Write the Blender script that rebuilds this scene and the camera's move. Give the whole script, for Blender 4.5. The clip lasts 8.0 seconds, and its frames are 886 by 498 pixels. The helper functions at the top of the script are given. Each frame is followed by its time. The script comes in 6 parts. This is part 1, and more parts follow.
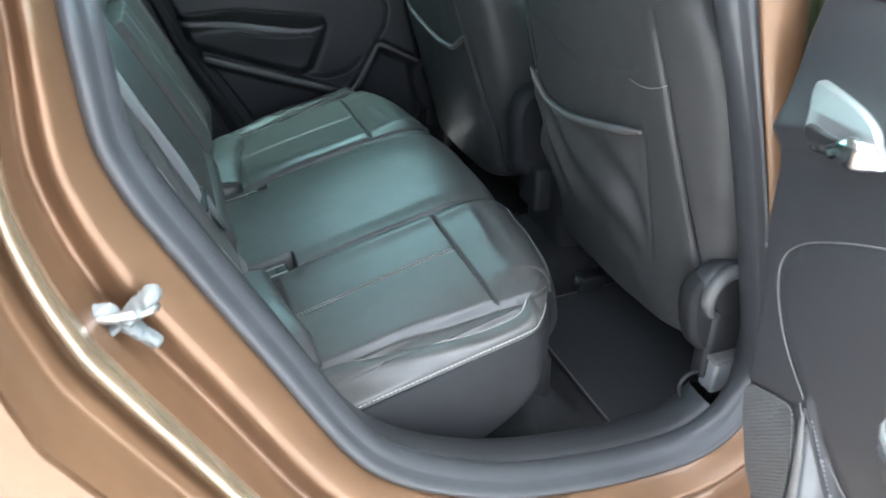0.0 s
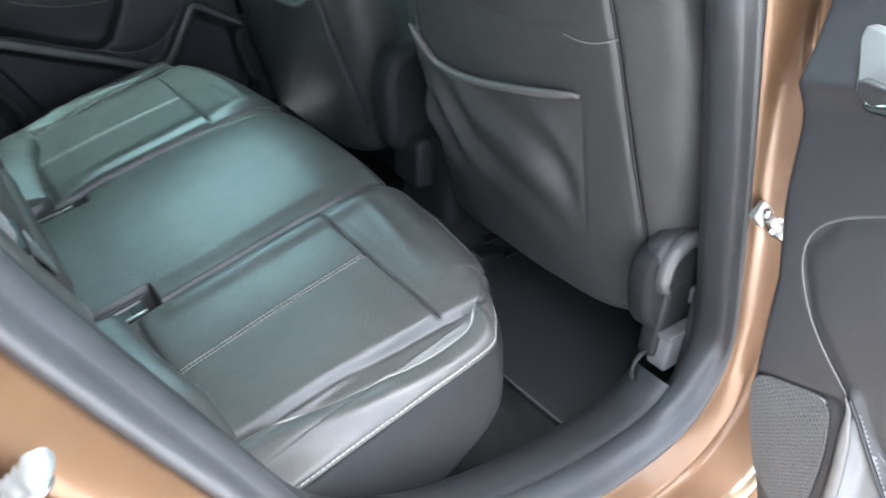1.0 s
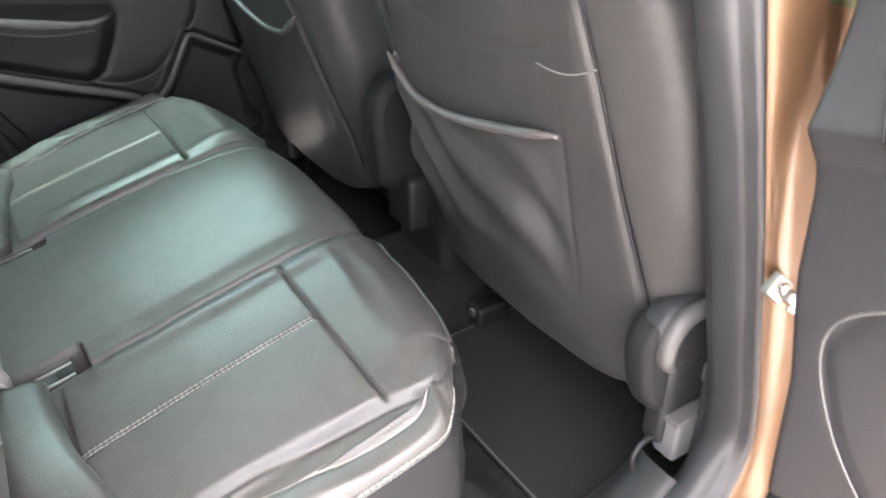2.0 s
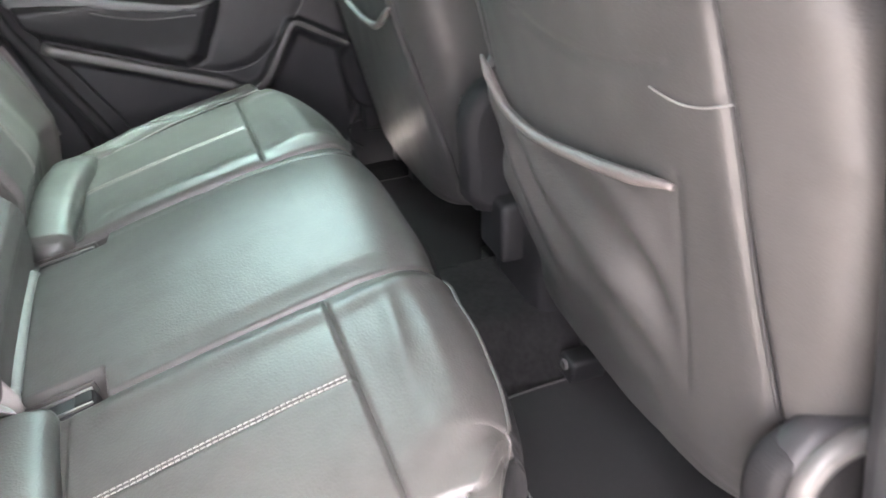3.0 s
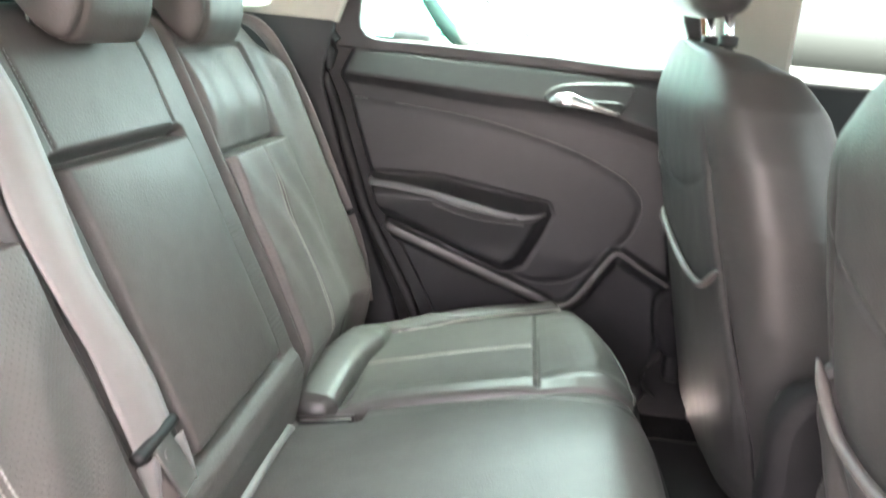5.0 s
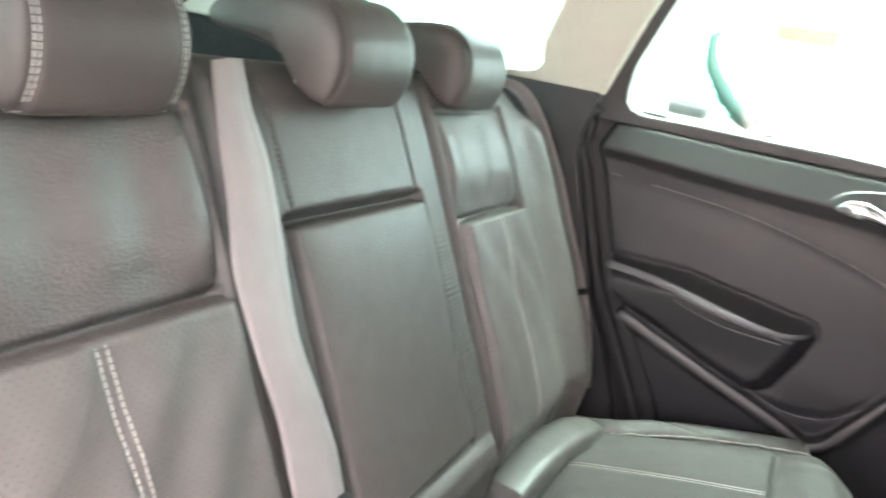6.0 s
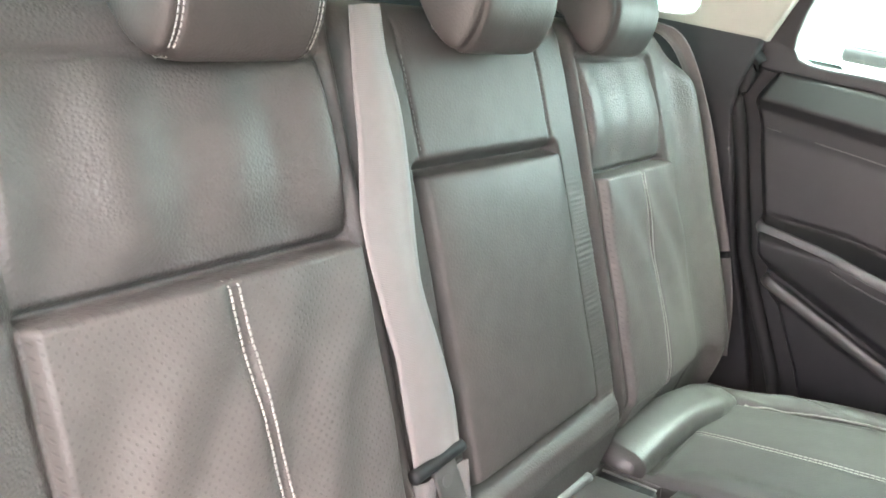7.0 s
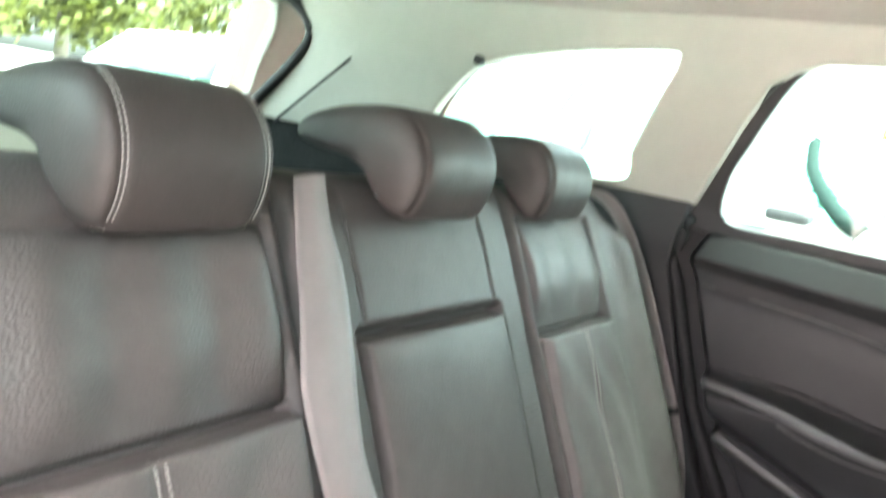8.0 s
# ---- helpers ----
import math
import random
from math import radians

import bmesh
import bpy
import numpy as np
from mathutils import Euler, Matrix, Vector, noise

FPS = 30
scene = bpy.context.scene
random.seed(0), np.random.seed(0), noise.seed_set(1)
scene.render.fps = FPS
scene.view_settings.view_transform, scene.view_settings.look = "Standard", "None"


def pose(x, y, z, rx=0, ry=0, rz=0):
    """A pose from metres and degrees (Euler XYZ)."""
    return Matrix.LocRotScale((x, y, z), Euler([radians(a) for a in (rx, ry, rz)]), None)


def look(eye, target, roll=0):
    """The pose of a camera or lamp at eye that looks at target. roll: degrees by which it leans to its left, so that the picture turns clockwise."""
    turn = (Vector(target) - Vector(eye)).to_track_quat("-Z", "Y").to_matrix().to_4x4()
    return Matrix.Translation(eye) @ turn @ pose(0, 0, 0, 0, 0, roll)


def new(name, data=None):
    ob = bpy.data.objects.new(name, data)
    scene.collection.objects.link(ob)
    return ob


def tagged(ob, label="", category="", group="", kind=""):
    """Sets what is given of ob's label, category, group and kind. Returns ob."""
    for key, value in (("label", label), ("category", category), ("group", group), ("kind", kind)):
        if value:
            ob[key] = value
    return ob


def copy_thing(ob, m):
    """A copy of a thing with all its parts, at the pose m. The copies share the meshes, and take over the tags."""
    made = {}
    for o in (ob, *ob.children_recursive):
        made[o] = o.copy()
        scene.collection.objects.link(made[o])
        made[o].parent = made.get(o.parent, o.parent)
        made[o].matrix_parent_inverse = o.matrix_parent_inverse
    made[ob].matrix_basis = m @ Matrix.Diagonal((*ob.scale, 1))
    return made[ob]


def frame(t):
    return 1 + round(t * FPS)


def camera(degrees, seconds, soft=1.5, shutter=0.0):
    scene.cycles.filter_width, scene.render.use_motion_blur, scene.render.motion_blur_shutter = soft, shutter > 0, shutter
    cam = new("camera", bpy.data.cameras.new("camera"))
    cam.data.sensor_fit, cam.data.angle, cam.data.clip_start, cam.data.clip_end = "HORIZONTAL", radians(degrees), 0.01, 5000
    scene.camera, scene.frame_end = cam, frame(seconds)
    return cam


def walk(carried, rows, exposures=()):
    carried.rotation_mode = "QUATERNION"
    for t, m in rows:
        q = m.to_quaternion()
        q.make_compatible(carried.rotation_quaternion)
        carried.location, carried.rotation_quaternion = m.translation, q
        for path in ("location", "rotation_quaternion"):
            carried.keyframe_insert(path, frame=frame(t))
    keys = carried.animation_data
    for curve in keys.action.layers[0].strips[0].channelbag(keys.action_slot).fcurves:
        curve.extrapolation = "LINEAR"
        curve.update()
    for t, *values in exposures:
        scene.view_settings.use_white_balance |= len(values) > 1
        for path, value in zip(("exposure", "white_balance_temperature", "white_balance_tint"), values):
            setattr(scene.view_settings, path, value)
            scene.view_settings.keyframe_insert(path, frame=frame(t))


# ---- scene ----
cam = camera(62.5, 8.0, soft=1.7, shutter=0.5)
PATH = [
    (0, (-0.028, -1.310, 1.123), (0.582, 0.320, 0.138), 0.6),
    (0.5, (-0.068, -1.154, 1.103), (0.739, 0.338, 0.044), 0.6),
    (1, (-0.073, -1.052, 1.076), (0.970, 0.269, -0.004), 2.1),
    (1.2, (-0.041, -1.031, 1.064), (1.040, 0.251, -0.026), 2.6),
    (2.3, (0.154, -0.982, 1.031), (0.981, 0.526, 0.010), -1.3),
    (2.5, (0.185, -0.957, 1.022), (0.947, 0.577, -0.009), -2.0),
    (3, (0.251, -0.873, 1.004), (0.855, 0.722, -0.041), -0.9),
    (3.5, (0.294, -0.827, 0.988), (0.628, 0.892, 0.022), 1.4),
    (4, (0.305, -0.818, 0.994), (0.349, 0.981, 0.121), 2.3),
    (4.2, (0.294, -0.818, 0.999), (0.241, 0.993, 0.150), 2.6),
    (5.3, (0.289, -0.734, 1.024), (0.032, 1.186, 0.526), 8.5),
    (5.5, (0.288, -0.709, 1.034), (-0.118, 1.187, 0.545), 9.7),
    (6, (0.285, -0.683, 1.050), (-0.532, 1.060, 0.506), 10.5),
    (6.5, (0.287, -0.670, 1.057), (-0.720, 0.925, 0.391), 11.0),
    (7, (0.285, -0.665, 1.056), (-0.791, 0.845, 0.306), 10.4),
    (7.5, (0.284, -0.663, 1.055), (-0.788, 0.881, 0.374), 10.7),
    (8, (0.282, -0.657, 1.066), (-0.809, 0.986, 0.734), 10.2),
]
EXPOSURES = [(0.0, 4.3, 5850, 5), (0.5, 4.45, 5850, 5), (1.2, 4.75, 6050, 9), (2.3, 5.35, 7000, 18), (3.0, 5.75, 6950, 20), (4.2, 5.9, 7100, 20), (5.3, 5.7, 7450, 25), (7.0, 5.78, 7450, 25), (8.0, 5.45, 7350, 23)]
walk(cam, [(t, look(eye, target, roll)) for t, eye, target, roll in PATH], EXPOSURES)

# ---- daylight: bright overcast sky ----
world = bpy.data.worlds.new("world")
scene.world = world
world.use_nodes = True
_nt = world.node_tree
_sky = _nt.nodes.new("ShaderNodeTexSky")
_sky.sky_type = "NISHITA"
_sky.sun_disc = False
_sky.sun_elevation, _sky.sun_rotation = radians(80), radians(34)
_sky.air_density, _sky.dust_density, _sky.ozone_density = 0.6, 7.0, 0.5
_bg = _nt.nodes["Background"]
_bg.inputs["Strength"].default_value = 0.15
_veil = _nt.nodes.new("ShaderNodeHueSaturation")  # thin cloud pales the sky's blue
_veil.inputs["Saturation"].default_value = 0.35
_nt.links.new(_sky.outputs["Color"], _veil.inputs["Color"])
_nt.links.new(_veil.outputs["Color"], _bg.inputs["Color"])
sun = new("sun", bpy.data.lights.new("sun", "SUN"))
sun.data.energy, sun.data.angle, sun.data.color = 0.38, radians(45), (1.0, 0.97, 0.92)
sun.matrix_world = look((0.5, 0.75, 5.4), (0.0, 0.0, 0.0))


# ---- materials ----
def material(name, colour, rough=0.5, metal=0.0, vary=0.15, scale=40.0, bump=0.0, bump_scale=400.0, kind="noise", coat=0.0, sheen=0.0, spec=0.5, second=None, holes=0.0):
    """Principled surface with colour variation at two scales and a fine relief."""
    m = bpy.data.materials.new(name)
    m.use_nodes = True
    nt = m.node_tree
    b = nt.nodes["Principled BSDF"]
    b.inputs["Roughness"].default_value = rough
    b.inputs["Metallic"].default_value = metal
    b.inputs["Coat Weight"].default_value = coat
    b.inputs["Coat Roughness"].default_value = 0.06
    b.inputs["Sheen Weight"].default_value = sheen
    b.inputs["Specular IOR Level"].default_value = spec
    tc = nt.nodes.new("ShaderNodeTexCoord")
    n1 = nt.nodes.new("ShaderNodeTexNoise")
    n1.inputs["Scale"].default_value = scale
    n1.inputs["Detail"].default_value = 4
    n2 = nt.nodes.new("ShaderNodeTexNoise")
    n2.inputs["Scale"].default_value = scale * 0.12
    n2.inputs["Detail"].default_value = 3
    for n in (n1, n2):
        nt.links.new(tc.outputs["Object"], n.inputs["Vector"])
    add = nt.nodes.new("ShaderNodeMath")
    add.operation = "ADD"
    nt.links.new(n1.outputs["Fac"], add.inputs[0])
    nt.links.new(n2.outputs["Fac"], add.inputs[1])
    ramp = nt.nodes.new("ShaderNodeMapRange")
    ramp.inputs["From Min"].default_value, ramp.inputs["From Max"].default_value = 0.6, 1.4
    nt.links.new(add.outputs[0], ramp.inputs["Value"])
    mix = nt.nodes.new("ShaderNodeMix")
    mix.data_type = "RGBA"
    lo = [c * (1 - vary) for c in colour]
    hi = [min(1, c * (1 + vary)) for c in (second or colour)]
    mix.inputs["A"].default_value, mix.inputs["B"].default_value = (*lo, 1), (*hi, 1)
    nt.links.new(ramp.outputs["Result"], mix.inputs["Factor"])
    nt.links.new(mix.outputs["Result"], b.inputs["Base Color"])
    rr = nt.nodes.new("ShaderNodeMapRange")
    rr.inputs["To Min"].default_value, rr.inputs["To Max"].default_value = max(0.02, rough - 0.08), min(1, rough + 0.08)
    nt.links.new(n2.outputs["Fac"], rr.inputs["Value"])
    nt.links.new(rr.outputs["Result"], b.inputs["Roughness"])
    if bump:
        if kind == "grain":
            tex = nt.nodes.new("ShaderNodeTexVoronoi")
            tex.feature = "SMOOTH_F1"
            tex.inputs["Smoothness"].default_value = 0.6
            out = tex.outputs["Distance"]
        elif kind == "dots":
            tex = nt.nodes.new("ShaderNodeTexVoronoi")
            tex.inputs["Randomness"].default_value = 0.0
            cl = nt.nodes.new("ShaderNodeMapRange")
            cl.inputs["From Min"].default_value, cl.inputs["From Max"].default_value = 0.10, 0.26
            nt.links.new(tex.outputs["Distance"], cl.inputs["Value"])
            out = cl.outputs["Result"]
            if holes:
                dark = nt.nodes.new("ShaderNodeMix")
                dark.data_type = "RGBA"
                dark.inputs["A"].default_value = (*[c * (1 - holes) for c in colour], 1)
                nt.links.new(mix.outputs["Result"], dark.inputs["B"])
                nt.links.new(out, dark.inputs["Factor"])
                nt.links.new(dark.outputs["Result"], b.inputs["Base Color"])
        elif kind == "weave":
            tex = nt.nodes.new("ShaderNodeTexWave")
            tex.bands_direction = "Z"
            out = tex.outputs["Fac"]
        else:
            tex = nt.nodes.new("ShaderNodeTexNoise")
            tex.inputs["Detail"].default_value = 5
            out = tex.outputs["Fac"]
        tex.inputs["Scale"].default_value = bump_scale
        flat = nt.nodes.new("ShaderNodeMapping")
        flat.inputs["Scale"].default_value = (0.0 if kind == "dots" else 1.0, 1.0, 1.0)
        flat.inputs["Rotation"].default_value = (radians(45) if kind == "dots" else 0.0, 0.0, 0.0)
        nt.links.new(tc.outputs["Object"], flat.inputs["Vector"])
        nt.links.new(flat.outputs["Vector"], tex.inputs["Vector"])
        bp = nt.nodes.new("ShaderNodeBump")
        bp.inputs["Strength"].default_value = bump
        bp.inputs["Distance"].default_value = 0.001
        if kind == "dots" and rough > 0.46:  # leather grain between the holes
            pores = nt.nodes.new("ShaderNodeTexVoronoi")
            pores.feature = "SMOOTH_F1"
            pores.inputs["Scale"].default_value = 330
            nt.links.new(tc.outputs["Object"], pores.inputs["Vector"])
            both = nt.nodes.new("ShaderNodeMath")
            both.operation = "ADD"
            nt.links.new(out, both.inputs[0])
            nt.links.new(pores.outputs["Distance"], both.inputs[1])
            out = both.outputs[0]
        nt.links.new(out, bp.inputs["Height"])
        nt.links.new(bp.outputs["Normal"], b.inputs["Normal"])
    return m


def glass(name, tint, rough=0.0):
    """A thin tinted pane: it lets tinted light through and mirrors a little of the sky."""
    m = bpy.data.materials.new(name)
    m.use_nodes = True
    nt = m.node_tree
    nt.nodes.clear()
    out = nt.nodes.new("ShaderNodeOutputMaterial")
    tr = nt.nodes.new("ShaderNodeBsdfTransparent")
    tr.inputs["Color"].default_value = (*tint, 1)
    gl = nt.nodes.new("ShaderNodeBsdfGlossy")
    gl.inputs["Roughness"].default_value = rough
    gl.inputs["Color"].default_value = (1, 1, 1, 1)
    lw = nt.nodes.new("ShaderNodeLayerWeight")
    lw.inputs["Blend"].default_value = 0.5
    pw = nt.nodes.new("ShaderNodeMath")
    pw.operation = "POWER"
    pw.inputs[1].default_value = 5.0
    nt.links.new(lw.outputs["Facing"], pw.inputs[0])
    fr = nt.nodes.new("ShaderNodeMapRange")
    fr.inputs["To Min"].default_value, fr.inputs["To Max"].default_value = 0.04, 0.9
    nt.links.new(pw.outputs[0], fr.inputs["Value"])
    mx = nt.nodes.new("ShaderNodeMixShader")
    nt.links.new(fr.outputs["Result"], mx.inputs["Fac"])
    nt.links.new(tr.outputs["BSDF"], mx.inputs[1])
    nt.links.new(gl.outputs["BSDF"], mx.inputs[2])
    nt.links.new(mx.outputs["Shader"], out.inputs["Surface"])
    return m


LEATHER = material("black_leather", (0.097, 0.086, 0.082), 0.47, vary=0.16, bump=0.66, bump_scale=360, kind="grain", spec=0.45)
LEATHER_PERF = material("perforated_leather", (0.108, 0.096, 0.091), 0.48, vary=0.16, bump=0.34, bump_scale=185, kind="dots", spec=0.45, holes=0.13)
LEATHER_BACK = material("seat_back_vinyl", (0.039, 0.038, 0.037), 0.50, vary=0.12, bump=0.25, bump_scale=500, kind="grain", spec=0.42)
LEATHER_SMOOTH = material("smooth_black_leather", (0.070, 0.066, 0.063), 0.39, vary=0.16, bump=0.24, bump_scale=380, kind="grain", spec=0.5)
# dark vinyl; on the bench its colour also holds the shade below the edge
SIDE_VINYL = material("shaded_dark_vinyl", (0.014, 0.014, 0.015), 0.65, spec=0.2, vary=0.15, bump=0.3, bump_scale=420, kind="grain")
LEATHER_MATT = material("matt_black_leather", (0.080, 0.070, 0.066), 0.54, vary=0.16, bump=0.25, bump_scale=380, kind="grain", spec=0.38)
LEATHER_HEAD = material("headrest_leather", (0.056, 0.048, 0.045), 0.50, vary=0.16, bump=0.22, bump_scale=380, kind="grain", spec=0.4)
THREAD = material("pale_thread", (0.35, 0.33, 0.31), 0.7, vary=0.1, bump=0.2, bump_scale=2000)
PIPING = material("grey_piping", (0.17, 0.165, 0.16), 0.45, vary=0.1, bump=0.15, bump_scale=900)
PLASTIC = material("dark_trim_plastic", (0.020, 0.020, 0.022), 0.5, vary=0.12, bump=0.25, bump_scale=900, kind="grain")
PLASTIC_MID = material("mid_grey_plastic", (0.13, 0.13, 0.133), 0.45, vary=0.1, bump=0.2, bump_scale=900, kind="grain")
PLASTIC_RIM = material("light_grey_plastic", (0.085, 0.083, 0.081), 0.4, vary=0.1, bump=0.15, bump_scale=900)
BLACK = material("matt_black_plastic", (0.01, 0.01, 0.011), 0.6, vary=0.2, bump=0.1)
RUBBER = material("grey_black_rubber", (0.036, 0.037, 0.040), 0.42, vary=0.18, scale=25, bump=0.15, bump_scale=300)
RUBBER_BLACK = material("black_rubber", (0.012, 0.012, 0.013), 0.7, vary=0.2, bump=0.1)
PAINT = material("orange_brown_paint", (0.140, 0.078, 0.041), 0.40, metal=0.5, vary=0.10, scale=600, coat=0.3)
PAINT_JAMB = material("orange_brown_jamb_paint", (0.150, 0.084, 0.045), 0.38, metal=0.55, vary=0.16, scale=18, coat=0.3, bump=0.05, bump_scale=60)
# jamb paint made paler and glossier, to hold the lip's sky highlight
PAINT_LIP = material("highlit_orange_brown_lip", (0.20, 0.15, 0.095), 0.20, metal=0.55, vary=0.3, scale=14, coat=1.0)
CHROME = material("satin_chrome", (0.78, 0.78, 0.80), 0.18, metal=1.0, vary=0.05)
STEEL = material("zinc_steel", (0.40, 0.39, 0.375), 0.35, metal=0.9, vary=0.15, bump=0.1, bump_scale=300)
GREASE = material("white_grease", (0.115, 0.122, 0.119), 0.5, vary=0.1, bump=0.3, bump_scale=80, coat=0.3)
CARPET = material("charcoal_carpet", (0.019, 0.0188, 0.019), 0.95, vary=0.4, scale=120, bump=0.9, bump_scale=700, sheen=0.0, spec=0.1)
MAT_CARPET = material("black_mat_carpet", (0.0065, 0.0065, 0.007), 0.95, vary=0.3, scale=150, bump=0.9, bump_scale=900, sheen=0.04)
HEADLINER = material("beige_headliner", (0.47, 0.435, 0.395), 0.9, vary=0.06, scale=90, bump=0.35, bump_scale=1200)
PILLAR = material("beige_pillar_trim", (0.43, 0.41, 0.36), 0.6, vary=0.05, scale=30, bump=0.2, bump_scale=900, kind="grain")
BELT = material("grey_belt_webbing", (0.212, 0.186, 0.183), 0.5, vary=0.08, scale=60, bump=0.25, bump_scale=220, kind="weave", sheen=0.3)
GLASS = glass("green_tinted_glass", (0.60, 1.0, 0.94))
# tint set far darker than car glass, to keep front light out
GLASS_FRONT = glass("cabin_dimming_front_glass", (0.15, 0.21, 0.20))
GLASS_CLEAR = glass("clear_lamp_glass", (0.9, 0.95, 0.95))
CAR_GLASS = glass("greenish_car_glass", (0.66, 0.95, 0.89))
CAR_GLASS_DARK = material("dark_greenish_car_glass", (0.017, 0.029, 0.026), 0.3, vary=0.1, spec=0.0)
SATIN = material("sky_lit_handle_bowl", (0.28, 0.285, 0.29), 0.32, metal=0.7, vary=0.06)
MESH_GRILLE = material("speaker_grille", (0.055, 0.055, 0.055), 0.5, vary=0.1, bump=0.8, bump_scale=230, kind="dots", holes=0.93)
ASPHALT = material("pale_worn_asphalt", (0.30, 0.295, 0.285), 0.9, vary=0.25, scale=6, bump=0.6, bump_scale=150)
LINE_PAINT = material("white_line_paint", (0.75, 0.75, 0.72), 0.7, vary=0.1, scale=30, bump=0.2, bump_scale=200)
CAR_WHITE = material("white_car_paint", (0.80, 0.80, 0.80), 0.25, vary=0.03, coat=0.8)
CAR_SILVER = material("silver_car_paint", (0.62, 0.63, 0.65), 0.28, metal=0.3, vary=0.04, coat=0.8)
TYRE = material("tyre_rubber", (0.02, 0.02, 0.02), 0.8, vary=0.2, bump=0.3)
ALLOY = material("alloy_wheel", (0.55, 0.55, 0.57), 0.3, metal=0.9, vary=0.06)
LAMP_RED = material("red_lamp_plastic", (0.45, 0.02, 0.02), 0.15, vary=0.1, coat=0.5)
BARK = material("grey_bark", (0.16, 0.13, 0.10), 0.9, vary=0.3, scale=12, bump=0.8, bump_scale=40)
LEAF = material("yellow_green_leaves", (0.030, 0.046, 0.006), 0.6, vary=0.4, scale=3, second=(0.085, 0.085, 0.008))
POST_PAINT = material("pale_galvanised_post", (0.55, 0.55, 0.54), 0.45, metal=0.4, vary=0.1)
YELLOW_PAINT = material("ochre_board_paint", (0.030, 0.024, 0.004), 0.8, vary=0.15, scale=8, spec=0.0, bump=0.2, bump_scale=100)
CONCRETE = material("pale_concrete", (0.45, 0.44, 0.42), 0.85, vary=0.15, scale=8, bump=0.4, bump_scale=120)


# ---- mesh helpers ----
def finish(mesh, mat, smooth=True):
    mesh.materials.clear()
    mesh.materials.append(mat)
    mesh.polygons.foreach_set("use_smooth", [smooth] * len(mesh.polygons))
    mesh.update()
    return mesh


def from_bm(name, bm, mat, smooth=True):
    bmesh.ops.recalc_face_normals(bm, faces=bm.faces[:])
    me = bpy.data.meshes.new(name)
    bm.to_mesh(me)
    bm.free()
    return finish(me, mat, smooth)


def part(name, data, mat, parent=None, label="", smooth=True):
    """One mesh object under a thing or a part; data is a bmesh or a mesh."""
    me = from_bm(name, data, mat, smooth) if isinstance(data, bmesh.types.BMesh) else finish(data, mat, smooth)
    ob = new(name, me)
    if parent is not None:
        ob.parent = parent
        if parent in PLACED:
            ob.matrix_parent_inverse = Matrix.Translation(-parent.location)
    return tagged(ob, label)


PLACED = []


def thing(name, label, category, group="", kind="", at=(0, 0, 0), world_parts=False):
    """The empty at a thing's base. world_parts: its parts are given in the world's places."""
    ob = new(name)
    if world_parts:
        PLACED.append(ob)
    ob.empty_display_size = 0.05
    ob.location = at
    return tagged(ob, label, category, group, kind)


def grid_mesh(name, X, Y, Z, keep=None, wrap=False):
    """A quad sheet through a grid of places; keep: which cells to build."""
    nu, nv = X.shape
    ids = np.arange(nu * nv).reshape(nu, nv)
    a, b, c, d = ids[:-1, :-1], ids[1:, :-1], ids[1:, 1:], ids[:-1, 1:]
    if wrap:
        nxt = np.roll(ids, -1, axis=1)
        a, b, c, d = ids[:-1], ids[1:], nxt[1:], nxt[:-1]
    q = np.stack([a, b, c, d], -1)
    if keep is not None:
        q = q[keep]
    q = q.reshape(-1, 4)
    used = np.unique(q)
    back = np.full(nu * nv, -1)
    back[used] = np.arange(len(used))
    co = np.stack([X, Y, Z], -1).reshape(-1, 3)[used]
    me = bpy.data.meshes.new(name)
    me.from_pydata(co.tolist(), [], back[q].tolist())
    return me


def normals(X, Y, Z):
    P = np.stack([X, Y, Z], -1)
    n = np.cross(np.gradient(P, axis=0), np.gradient(P, axis=1))
    return n / np.maximum(np.linalg.norm(n, axis=-1, keepdims=True), 1e-9)


def spline(points, n=200, closed=False):
    """Points on a smooth curve through the given ones, evenly spaced."""
    p = [np.array(q, float) for q in points]
    if closed:
        p = [p[-1]] + p + [p[0], p[1]]
    else:
        p = [2 * p[0] - p[1]] + p + [2 * p[-1] - p[-2]]
    out = []
    for i in range(1, len(p) - 2):
        for k in range(24):
            t = k / 24
            a, b, c, d = p[i - 1], p[i], p[i + 1], p[i + 2]
            out.append(0.5 * (2 * b + (c - a) * t + (2 * a - 5 * b + 4 * c - d) * t * t + (3 * b - a - 3 * c + d) * t ** 3))
    if not closed:
        out.append(p[-2])
    else:
        out.append(out[0])
    out = np.array(out)
    s = np.concatenate([[0], np.cumsum(np.linalg.norm(np.diff(out, axis=0), axis=1))])
    want = np.linspace(0, s[-1], n + 1)[:-1] if closed else np.linspace(0, s[-1], n)
    return np.stack([np.interp(want, s, out[:, k]) for k in range(out.shape[1])], -1)


def groove(d, w):
    return np.exp(-(d / w) ** 2)


def step(a, b, x):
    t = np.clip((x - a) / (b - a), 0, 1)
    return t * t * (3 - 2 * t)


def box_mask(x, x0, x1, e):
    return step(x0 - e, x0 + e, x) * (1 - step(x1 - e, x1 + e, x))


